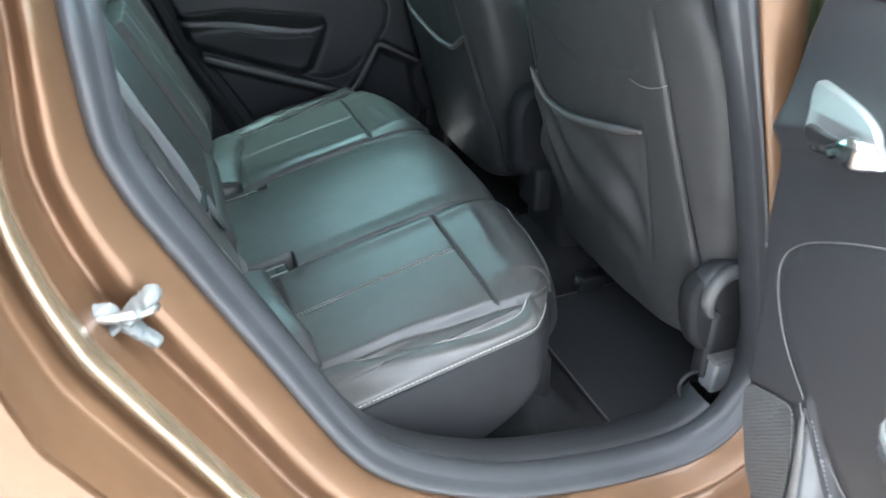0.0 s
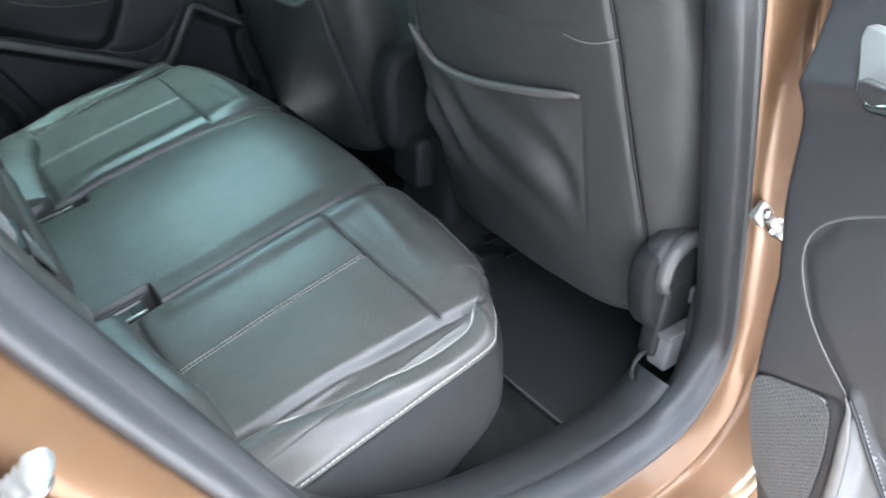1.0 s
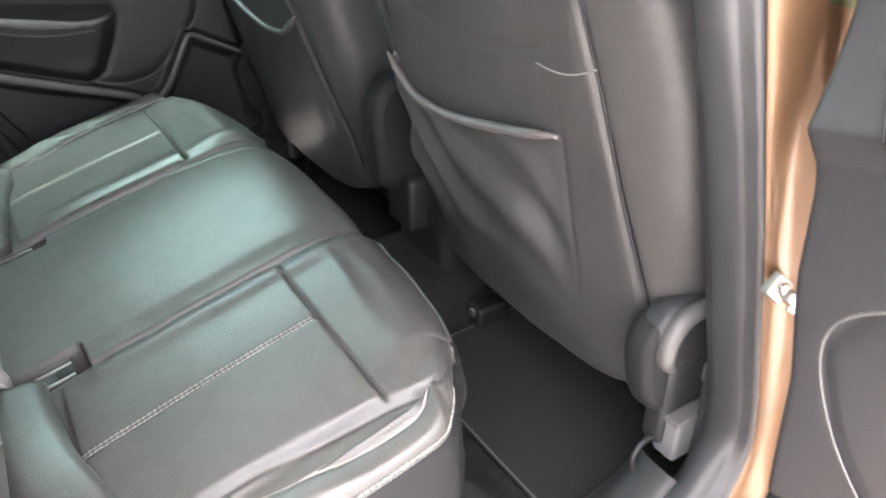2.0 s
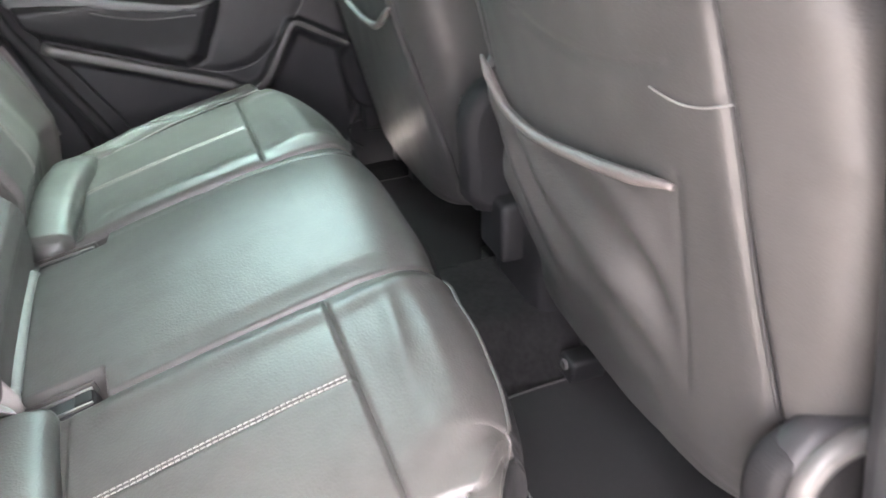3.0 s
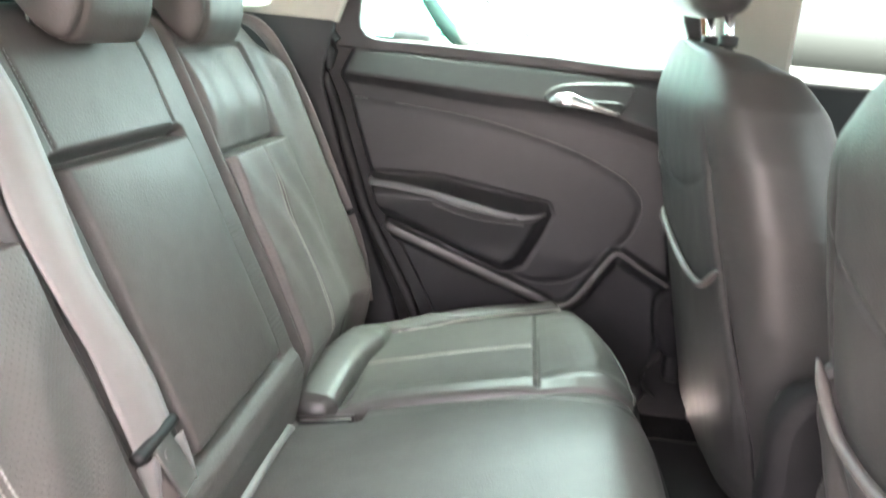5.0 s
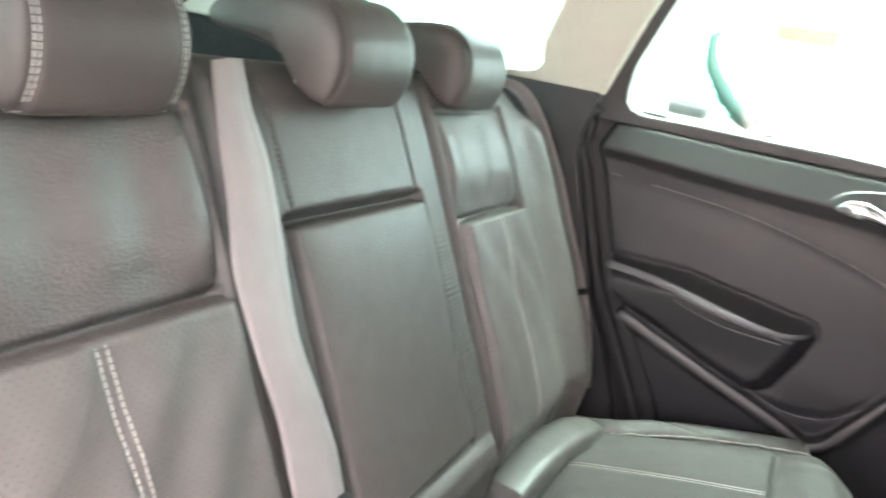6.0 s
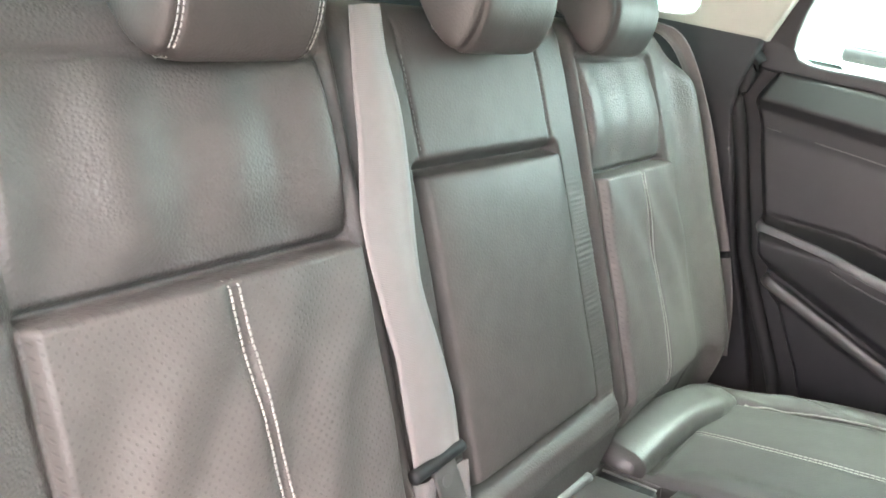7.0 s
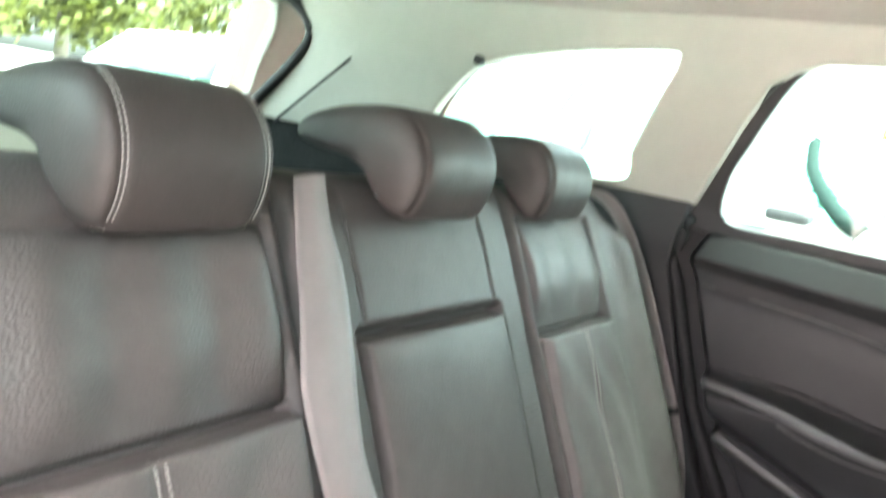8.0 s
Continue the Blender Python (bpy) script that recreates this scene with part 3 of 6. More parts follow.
tailgate = thing("wall_back", "closed tailgate with pale trim round the rear window", "tailgate", kind="structure")
_me = subdivide(plate("tailgate_trim", TAIL_OUT, [TAIL_WIN], 0.03, 0.006), 0.08)
part("tailgate_trim", warp(_me, tail_place), PILLAR, tailgate, "pale inner trim", smooth=False)
_me = subdivide(plate("tailgate_skin", [(x * 1.04, z) for x, z in TAIL_OUT], [wider(TAIL_WIN, 1.07)], 0.012, 0.003), 0.08)
part("tailgate_skin", warp(_me, lambda a, y, z: tail_place(a, y + 0.05, z)), PAINT, tailgate, "orange-brown outer skin")
_pane = warp(plate("rear_pane", [(x * 1.02, 1.16 + (z - 1.16) * 1.03) for x, z in TAIL_WIN], (), 0.0, 0.0), lambda a, y, z: tail_place(a, y + 0.02, z))
tagged(part("window_rear", _pane, GLASS), "tinted rear window of the tailgate", "window", kind="structure")

# front of the car: windscreen, bulkhead, bonnet
_gx, _gy = np.meshgrid(np.linspace(0, 1, 12), np.linspace(-0.62, 0.62, 24), indexing="ij")
tagged(part("windscreen", grid_mesh("windscreen", 1.20 + 0.62 * _gx - 0.10 * (_gy / 0.62) ** 2, _gy * (1 + 0.12 * _gx), 1.345 - 0.33 * _gx - 0.02 * (_gy / 0.62) ** 2), GLASS_FRONT), "unseen windscreen, tint darkened to dim the cabin", "window", kind="structure")
tagged(part("wall_front", box_bm(1.72, 1.76, -0.72, 0.72, 0.25, 1.03, 0.01), BLACK), "black bulkhead behind the dashboard", "bulkhead", kind="structure")
tagged(part("dashboard", box_bm(1.42, 1.72, -0.68, 0.68, 0.62, 0.99, 0.07, 5), PLASTIC), "plain dark dashboard under the windscreen", "dashboard")
_gx, _gy = np.meshgrid(np.linspace(1.70, 3.02, 30), np.linspace(-0.80, 0.80, 30), indexing="ij")
tagged(part("bonnet", grid_mesh("bonnet", _gx - 0.10 * (_gy / 0.8) ** 2 * (_gx > 2.6), _gy, 1.03 - 0.085 * (_gx - 1.7) - 0.10 * np.maximum(0, _gx - 2.6) - 0.06 * (_gy / 0.8) ** 4), PAINT), "orange-brown painted bonnet", "bonnet", kind="structure")
for bx, s, nm in ((3.03, 1, "front_bumper"), (-1.67, -1, "rear_bumper")):
    _gx, _gy = np.meshgrid(np.linspace(0, 1, 14), np.linspace(-0.80, 0.80, 30), indexing="ij")
    tagged(part(nm, grid_mesh(nm, bx + s * (0.10 * np.sin(math.pi * _gx) - 0.14 * (_gy / 0.8) ** 4), _gy, 0.24 + (0.62 if s > 0 else 0.42) * _gx), PAINT), "orange-brown painted bumper", "bumper", kind="structure")


def wheel(m, group):
    ob = thing("wheel", "black tyre on a silver alloy wheel", "wheel", group)
    n = 48
    prof = [(0.20, -0.09), (0.30, -0.10), (0.317, -0.08), (0.32, -0.05), (0.32, 0.05), (0.317, 0.08), (0.30, 0.10), (0.20, 0.09)]
    a = np.linspace(0, math.tau, n, endpoint=False)
    R = np.array([[(r * math.cos(t), y, r * math.sin(t)) for t in a] for r, y in prof])
    tyre = part("tyre", grid_mesh("tyre", R[..., 0], R[..., 1], R[..., 2], wrap=True), TYRE, ob)
    rim = bmesh.new()
    for k in range(5):
        bmesh.ops.create_cube(rim, size=1, matrix=pose(0, 0, 0, 0, 72 * k, 0) @ Matrix.Translation((0, 0.05, 0.11)) @ Matrix.Diagonal((0.05, 0.03, 0.20, 1)))
    bmesh.ops.create_cone(rim, cap_ends=True, segments=32, radius1=0.05, radius2=0.05, depth=0.05, matrix=pose(0, 0.05, 0, 90, 0, 0))
    bmesh.ops.create_cone(rim, cap_ends=True, segments=32, radius1=0.205, radius2=0.205, depth=0.02, matrix=pose(0, -0.02, 0, 90, 0, 0))
    part("rim", rim, ALLOY, ob, smooth=False)
    ob.matrix_world = m
    return ob


_w = wheel(pose(-0.50, 0.74, 0.32), "wheels of the orange car")
for wx, wy, rz in ((2.385, 0.74, 0), (-0.50, -0.74, 180), (2.385, -0.74, 180)):
    copy_thing(_w, pose(wx, wy, 0.32, 0, 0, rz))


# ---- floor of the cabin ----
def floor_z(x, y):
    tunnel = 0.095 * (step(-0.16, -0.07, y) * (1 - step(0.085, 0.13, y)))
    heel = 0.12 * (1 - step(0.42, 0.56, x)) * (1 - step(0.48, 0.54, np.abs(y)))
    side = 0.03 * step(0.56, 0.64, np.abs(y))
    return np.where(x < 0.5, np.minimum(0.245 + tunnel + heel + side, 0.365), 0.245 + tunnel + heel + side)


_gx, _gy = np.meshgrid(np.linspace(-0.1, 1.75, 130), np.linspace(-0.665, 0.665, 120), indexing="ij")
tagged(part("floor", grid_mesh("floor", _gx, _gy, floor_z(_gx, _gy) + 0.0025 * wobble(_gx, _gy, 30, 9)), CARPET), "charcoal carpeted cabin floor with a raised tunnel", "floor", kind="structure")
tagged(part("luggage_floor", box_bm(-1.42, -0.25, -0.66, 0.66, 0.50, 0.53, 0.005), CARPET), "charcoal carpeted load floor behind the seats", "floor", kind="structure")


def floor_mat(x0, x1, y0, y1, label):
    out = rounded([(x0, y0 + 0.04), (x0 + 0.02, y0), (x1 - 0.02, y0), (x1, y0 + 0.04), (x1, y1 - 0.05), (x1 - 0.06, y1), ((x0 + x1) / 2 + 0.02, y1), (x0 + 0.02, y1 - 0.012), (x0, y1 - 0.06)], 70)
    ob = thing("floor_mat", label, "floor mat", "floor mats")
    me = plate("mat", out, (), 0.008, 0.002)
    warp(me, lambda x, y, z: (x, z, 0.255 + y))
    part("carpet", me, MAT_CARPET, ob)
    part("binding", tube("binding", [(x, y, 0.2585) for x, y in out], 0.0019, 6, closed=True), PLASTIC_RIM, ob, "grey sewn edge")
    return ob


floor_mat(0.57, 0.92, -0.60, -0.155, "black carpet floor mat with a pale bound edge")
floor_mat(0.57, 0.92, 0.16, 0.60, "black carpet floor mat in the dark footwell")


# ---- rear bench ----
bench = thing("rear_seat_cushion", "black leather rear bench cushion with pale stitching", "seat", at=(0.25, 0, 0.30), world_parts=True)
BPROF = spline([(-0.05, 0.395), (0.0, 0.432), (0.08, 0.452), (0.20, 0.486), (0.36, 0.528), (0.44, 0.541), (0.49, 0.541), (0.525, 0.525), (0.545, 0.492), (0.548, 0.45), (0.538, 0.38), (0.515, 0.28)], 220)
# across the cushion: flat width, half width, drop past the edge
LAT = spline([(0, 0, 0), (0.25, 0.25, 0), (0.50, 0.50, 0), (0.53, 0.529, 0.003), (0.555, 0.553, 0.010), (0.575, 0.570, 0.020), (0.60, 0.584, 0.040), (0.64, 0.592, 0.080), (0.70, 0.593, 0.14), (0.78, 0.585, 0.22)], 240)
CORNER = spline([(0.30, 1.0), (0.34, 1.0), (0.40, 0.97), (0.44, 0.82), (0.465, 0.66), (0.49, 0.44), (0.515, 0.22), (0.545, 0.10), (0.60, 0.08)], 160)


SEAM_LINE = spline([(0.02, 0.474), (0.08, 0.478), (0.13, 0.488), (0.214, 0.516), (0.30, 0.536), (0.36, 0.540), (0.40, 0.534), (0.432, 0.523)], 120)


def stitch_seam(x):
    """Half width at which the curved outer seam of a side seat runs."""
    return np.interp(x, SEAM_LINE[:, 0], SEAM_LINE[:, 1])


def ridge_line(x):
    """Half width of the outer edge of a seat panel."""
    return np.interp(x, [0.1, 0.22, 0.36, 0.43, 0.48, 0.53], [0.480, 0.486, 0.505, 0.522, 0.552, 0.575])


def bench_base(S, Q):
    """Cushion without its relief: S along the depth, Q across, past the edge and down the side."""
    i = np.arange(len(BPROF)) / (len(BPROF) - 1)
    px, pz = np.interp(S, i, BPROF[:, 0]), np.interp(S, i, BPROF[:, 1])
    a = np.abs(Q)
    yy, drop = np.interp(a, LAT[:, 0], LAT[:, 1]), np.interp(a, LAT[:, 0], LAT[:, 2])
    k = np.interp(px, CORNER[:, 0], CORNER[:, 1])
    yk = np.where(yy > 0.45, 0.45 + (yy - 0.45) * k, yy)
    x = px - 1.1 * np.maximum(0, np.minimum(yy, 0.46) - 0.27) ** 2 * step(0.34, 0.54, px)
    x = x - np.interp(a, [0, 0.36, 0.60], [0.030, 0.030, 0.020]) * np.clip((px - 0.38) / 0.15, 0, 1)
    z = pz - drop * (pz - 0.26) / 0.27
    # the front corner is cut back towards the floor
    x = x - np.minimum(8.7 * np.maximum(0, 0.45 - z) ** 2, 0.2) * step(0.36, 0.52, a) * np.clip(px / 0.4, 0, 1)
    return px, x, np.sign(Q) * yk, z


def bench_relief(px, Q, S):
    a, top = np.abs(Q), 1 - step(0.70, 0.85, S)
    side = step(0.186, 0.198, a)
    panel = box_mask(px, 0.082, 0.36, 0.004) * box_mask(a, 0.20, 0.497, 0.006)
    r = -0.009 * groove(a - 0.192, 0.0040)
    r += side * top * (-0.0042 * groove(px - 0.362, 0.0028) * box_mask(a, 0.205, 0.500, 0.006))
    r += panel * (0.0045 * np.sin(np.clip((a - 0.2) / 0.297, 0, 1) * math.pi) ** 0.35 + 0.004 * np.sin(np.clip((px - 0.08) / 0.28, 0, 1) * math.pi) ** 0.35)
    r += -0.0022 * groove(a - 0.342, 0.004) * panel
    inner = step(0.02, 0.06, px) * (1 - step(0.405, 0.440, px))
    ss = stitch_seam(px)
    r += -0.006 * groove(a - ridge_line(px), 0.006) * inner * top
    r += -0.007 * step(-0.003, 0.005, a - ridge_line(px)) * (1 - step(-0.004, 0.004, a - ss)) * inner * top
    r += -0.005 * groove(a - ss, 0.004) * inner * top
    r += np.where(Q > 0, 0.016, 0.010) * np.exp(-((a - ss - 0.026) / 0.018) ** 2) * inner
    r += -0.004 * groove(a - 0.575, 0.004) * (1 - step(0.93, 1.0, S))
    r += -0.010 * box_mask(a, 0.205, 0.50, 0.01) * (1 - step(0.03, 0.10, px))
    r += side * 0.010 * np.exp(-((px - 0.45) / 0.07) ** 2) * box_mask(a, 0.21, 0.47, 0.03)
    mid = 1 - step(0.150, 0.196, a)
    r += mid * (0.010 * (1 - np.clip(a / 0.19, 0, 1) ** 2.4) + 0.001)
    r += 0.004 * np.exp(-((a - 0.224) / 0.018) ** 2) * step(0.10, 0.13, px) * top
    # the middle pad's second seam on the far side
    r += -0.004 * groove(Q - 0.192 + 0.16 * np.clip(px - 0.22, 0, 1), 0.004) * step(0.24, 0.28, px) * top * (Q > 0)
    # seam from the insert's corner out to the front edge
    r += -0.0035 * groove(a - ridge_line(px), 0.0045) * box_mask(px, 0.40, 0.515, 0.01) * top
    # pockets round the belt buckles
    r += -0.048 * box_mask(px, 0.018, 0.116, 0.004) * (box_mask(Q, -0.192, -0.146, 0.003) + box_mask(Q, 0.146, 0.192, 0.003))
    # soft wrinkles over the front edge, as in worn leather
    front = np.exp(-((px - 0.44) / 0.06) ** 2) * side
    r += front * (0.0010 * wobble(px * 2.2, Q, 30, 3, 2) + 0.0030 * np.exp(-((px - 0.425 + 0.12 * (a - 0.3)) / 0.012) ** 2) * np.exp(-((a - 0.31) / 0.07) ** 2) + 0.0030 * np.exp(-((px - 0.466) / 0.012) ** 2) * np.exp(-((a - 0.32) / 0.07) ** 2))
    r += 0.0012 * wobble(px, Q, 22, 5)
    return r


NS, NQ = 400, 680
_S, _Q = np.meshgrid(np.linspace(0, 1, NS), np.linspace(-0.78, 0.78, NQ), indexing="ij")
_px, _bx, _by, _bz = bench_base(_S, _Q)
_N = normals(_bx, _by, _bz)
_N *= np.sign(_N[NS // 4, NQ // 2, 2])
_R = bench_relief(_px, _Q, _S)
BX, BY, BZ = _bx + _R * _N[..., 0], _by + _R * _N[..., 1], _bz + _R * _N[..., 2]
BN = _N


def bench_at(x, q, lift=0.001):
    """A place on the finished cushion at depth x and half width q (of the flat layout)."""
    qs = np.linspace(-0.78, 0.78, NQ)
    j = int(np.clip(np.searchsorted(qs, q), 1, NQ - 1))
    top = int(0.652 * NS)
    i = int(np.clip(np.searchsorted(_px[:top, j], x), 1, top - 1))
    return np.array([BX[i, j], BY[i, j], BZ[i, j]]) + lift * BN[i, j]


def cells(cond):
    return cond[:-1, :-1]


_a = np.abs(_Q)
ROW_E = int(NS * (np.argmax((BPROF[:, 0] > 0.5) & (BPROF[:, 1] < 0.520)) / (len(BPROF) - 1)))  # the row of the front edge
_top = _S <= ROW_E / (NS - 1)
for sgn in (-1, 1):
    s = np.sign(_Q) == sgn
    ins = (_px > 0.081) & (_px < 0.362) & (_S < 0.7)
    rear = (_px <= 0.081) & (_S < 0.7)
    part("seat_insert", grid_mesh("seat_insert", BX, BY, BZ, cells(s & ins & (_a > 0.192) & (_a < ridge_line(_px)))), LEATHER_SMOOTH, bench, "smooth black leather panel")
    part("rear_edge", grid_mesh("rear_edge", BX, BY, BZ, cells(s & rear & (_a > 0.192) & (_a < ridge_line(_px)))), LEATHER_SMOOTH, bench)
    # plump roll along the back of the seat
    p = spline([(0.032, sgn * 0.188, 0.440), (0.036, sgn * 0.27, 0.450), (0.046, sgn * 0.35, 0.459), (0.064, sgn * 0.42, 0.460), (0.080, sgn * 0.48, 0.455)], 60)
    rr = 0.038 * np.clip(np.sin(np.clip(np.linspace(0, 1, 60) / 0.035, 0, 1) * math.pi / 2), 0.72, 1) * np.interp(np.linspace(0, 1, 60), [0, 0.8, 1], [1, 0.95, 0.6])
    rr = rr * (1 + 0.03 * wobble(p[:, 1], p[:, 0], 40, 3))
    part("rear_roll", tube("rear_roll", p, rr, 40, flat=0.80, square=0.55), LEATHER_SMOOTH, bench, "plump leather roll at the back")
    part("front_edge", grid_mesh("front_edge", BX, BY, BZ, cells(s & _top & ~ins & ~rear & (_a > 0.192) & (_a < ridge_line(_px)))), LEATHER_SMOOTH, bench, "wrinkled leather front edge")
    part("bolster", grid_mesh("bolster", BX, BY, BZ, cells(s & _top & (_a >= ridge_line(_px)) & (_a < 0.577))), LEATHER_SMOOTH, bench)
    # shade down the cushion's side is painted in by the darker vinyl
    part("side_panel", grid_mesh("side_panel", BX, BY, BZ, cells(s & (_a >= 0.577))), SIDE_VINYL, bench, "dark side panel with its shade put into the colour")
    # double thread along the insert, thread on the curved seam, piping round the edge
    for off in (-0.0030, 0.0030):
        p = np.array([bench_at(x, sgn * (0.342 + off), 0.0015) for x in np.linspace(0.085, 0.358, 70)])
        part("stitching", dashes("stitching", p, (0, 0, 1), 0.0009, 0.0050, 0.0012), THREAD, bench, "pale sewn thread")
    p = np.array([bench_at(x, sgn * float(stitch_seam(x)), 0.0015) for x in np.linspace(0.11, 0.430, 80)])
    p[2:-2] = (p[:-4] + p[1:-3] + p[2:-2] + p[3:-1] + p[4:]) / 5
    part("seam_thread", tube("seam_thread", p, 0.0014, 6), THREAD, bench, "corner seam line with its highlight painted pale on the curved seam")
    j = int(np.argmin(np.abs(np.linspace(-0.78, 0.78, NQ) - sgn * 0.575)))
    # piping along the outer edge, round the corner and along the front edge
    k = int(np.argmin(np.abs(np.linspace(-0.78, 0.78, NQ) - sgn * 0.196)))
    rows = [(i, j) for i in range(int(0.096 * NS), ROW_E - 6)] + [(ROW_E, q) for q in range(j - 8 * sgn, k, -sgn)]
    raw = np.array([(BX[q], BY[q], BZ[q]) for q in rows])
    out = np.array([BN[q] for q in rows])
    n_c = ROW_E - 6 - int(0.096 * NS)
    raw[n_c - 18:n_c + 18] = np.stack([np.convolve(raw[n_c - 30:n_c + 30, c], np.ones(25) / 25, "valid") for c in range(3)], -1)
    p = spline(raw[::7], 260)
    out = np.stack([np.interp(np.linspace(0, 1, 260), np.linspace(0, 1, len(out)), out[:, c]) for c in range(3)], -1)
    part("piping", tube("piping", p + 0.001 * out, 0.0022, 6), LEATHER_SMOOTH, bench)
    for lift in (0.0032, -0.0036):
        part("edge_stitching", dashes("edge_stitching", (p + np.array([0, 0, lift]) + 0.0016 * out)[:150], out[:150], 0.0011, 0.0050, 0.0014), THREAD, bench, "pale sewn thread")
# the front below the edge carries its shade in the same dark colour
part("front_face", grid_mesh("front_face", BX, BY, BZ, cells(~_top & (_a < 0.577))), SIDE_VINYL, bench, "dark front below the edge, shade put into the colour")
part("middle_pad", grid_mesh("middle_pad", BX, BY, BZ, cells(_top & (_a <= 0.192))), LEATHER_SMOOTH, bench, "raised middle pad of smooth leather")
# leather strip at the back; the light on it is put into a paler grey
p = np.array([bench_at(0.020, q, 0.006) for q in np.linspace(-0.148, 0.188, 60)])
p[4:-4, 2] = np.convolve(p[:, 2], np.ones(9) / 9, "valid")
part("lit_rear_strip", tube("lit_rear_strip", p, 0.0105, 10, flat=0.7), PIPING, bench, "leather edge strip at the back, its light painted in pale")
part("base", box_bm(0.0, 0.47, -0.50, 0.50, 0.24, 0.40, 0.02), BLACK, bench)


def buckle(x, y, z, yaw, label):
    ob = thing("belt_buckle", label, "belt buckle", "belt buckles in the bench")
    m = pose(x, y, z, 0, -12, yaw)
    bm = box_bm(-0.042, 0.042, -0.014, 0.014, -0.03, 0.016, 0.006)
    bmesh.ops.transform(bm, matrix=m, verts=bm.verts)
    part("housing", bm, PLASTIC, ob, "dark grey plastic housing")
    for sy in (-0.0125, 0.0125):
        bm = box_bm(-0.040, 0.040, sy - 0.0016, sy + 0.0016, 0.015, 0.0185, 0.001)
        bmesh.ops.transform(bm, matrix=m, verts=bm.verts)
        part("edge_strip", bm, STEEL, ob, "bright metal edge")
    bm = box_bm(0.020, 0.040, -0.009, 0.009, 0.012, 0.019, 0.002)
    bmesh.ops.transform(bm, matrix=m, verts=bm.verts)
    part("release_button", bm, BLACK, ob, "small dark button")
    bm = box_bm(-0.044, 0.044, 0.0155, 0.0185, 0.006, 0.022, 0.001)
    bmesh.ops.transform(bm, matrix=m, verts=bm.verts)
    part("flap", bm, LEATHER_SMOOTH, ob, "folded leather flap")
    return ob


buckle(0.066, -0.168, 0.425, 2, "grey belt buckle sunk between the near and middle seat")
buckle(0.060, 0.168, 0.423, -2, "grey belt buckle sunk between the middle and far seat")

# ---- rear backrest ----
backrest = thing("rear_bench_back", "black leather rear seat back with folding middle armrest", "seat", at=(-0.1, 0, 0.45), world_parts=True)
KPROF = spline([(-0.010, 0.36), (0.003, 0.43), (0.012, 0.505), (-0.004, 0.562), (-0.144, 0.860), (-0.192, 0.957), (-0.212, 0.985), (-0.240, 0.996), (-0.285, 0.985), (-0.30, 0.93)], 220)
KQ = [0, 0.55, 0.575, 0.60, 0.62, 0.65, 0.70]
KY = [0, 0.55, 0.574, 0.594, 0.604, 0.608, 0.606]
KB = [0, 0, 0.003, 0.015, 0.032, 0.062, 0.115]


def back_base(S, Q):
    i = np.arange(len(KPROF)) / (len(KPROF) - 1)
    px, pz = np.interp(S, i, KPROF[:, 0]), np.interp(S, i, KPROF[:, 1])
    a = np.abs(Q)
    yy, b = np.interp(a, KQ, KY), np.interp(a, KQ, KB)
    round_top = 0.05 * step(0.90, 1.0, pz) * step(0.48, 0.62, a) ** 2
    return pz, px - b * 0.9, np.sign(Q) * (yy - 0.03 * step(0.85, 1.0, pz) * step(0.4, 0.6, a)), pz - b * 0.25 - round_top


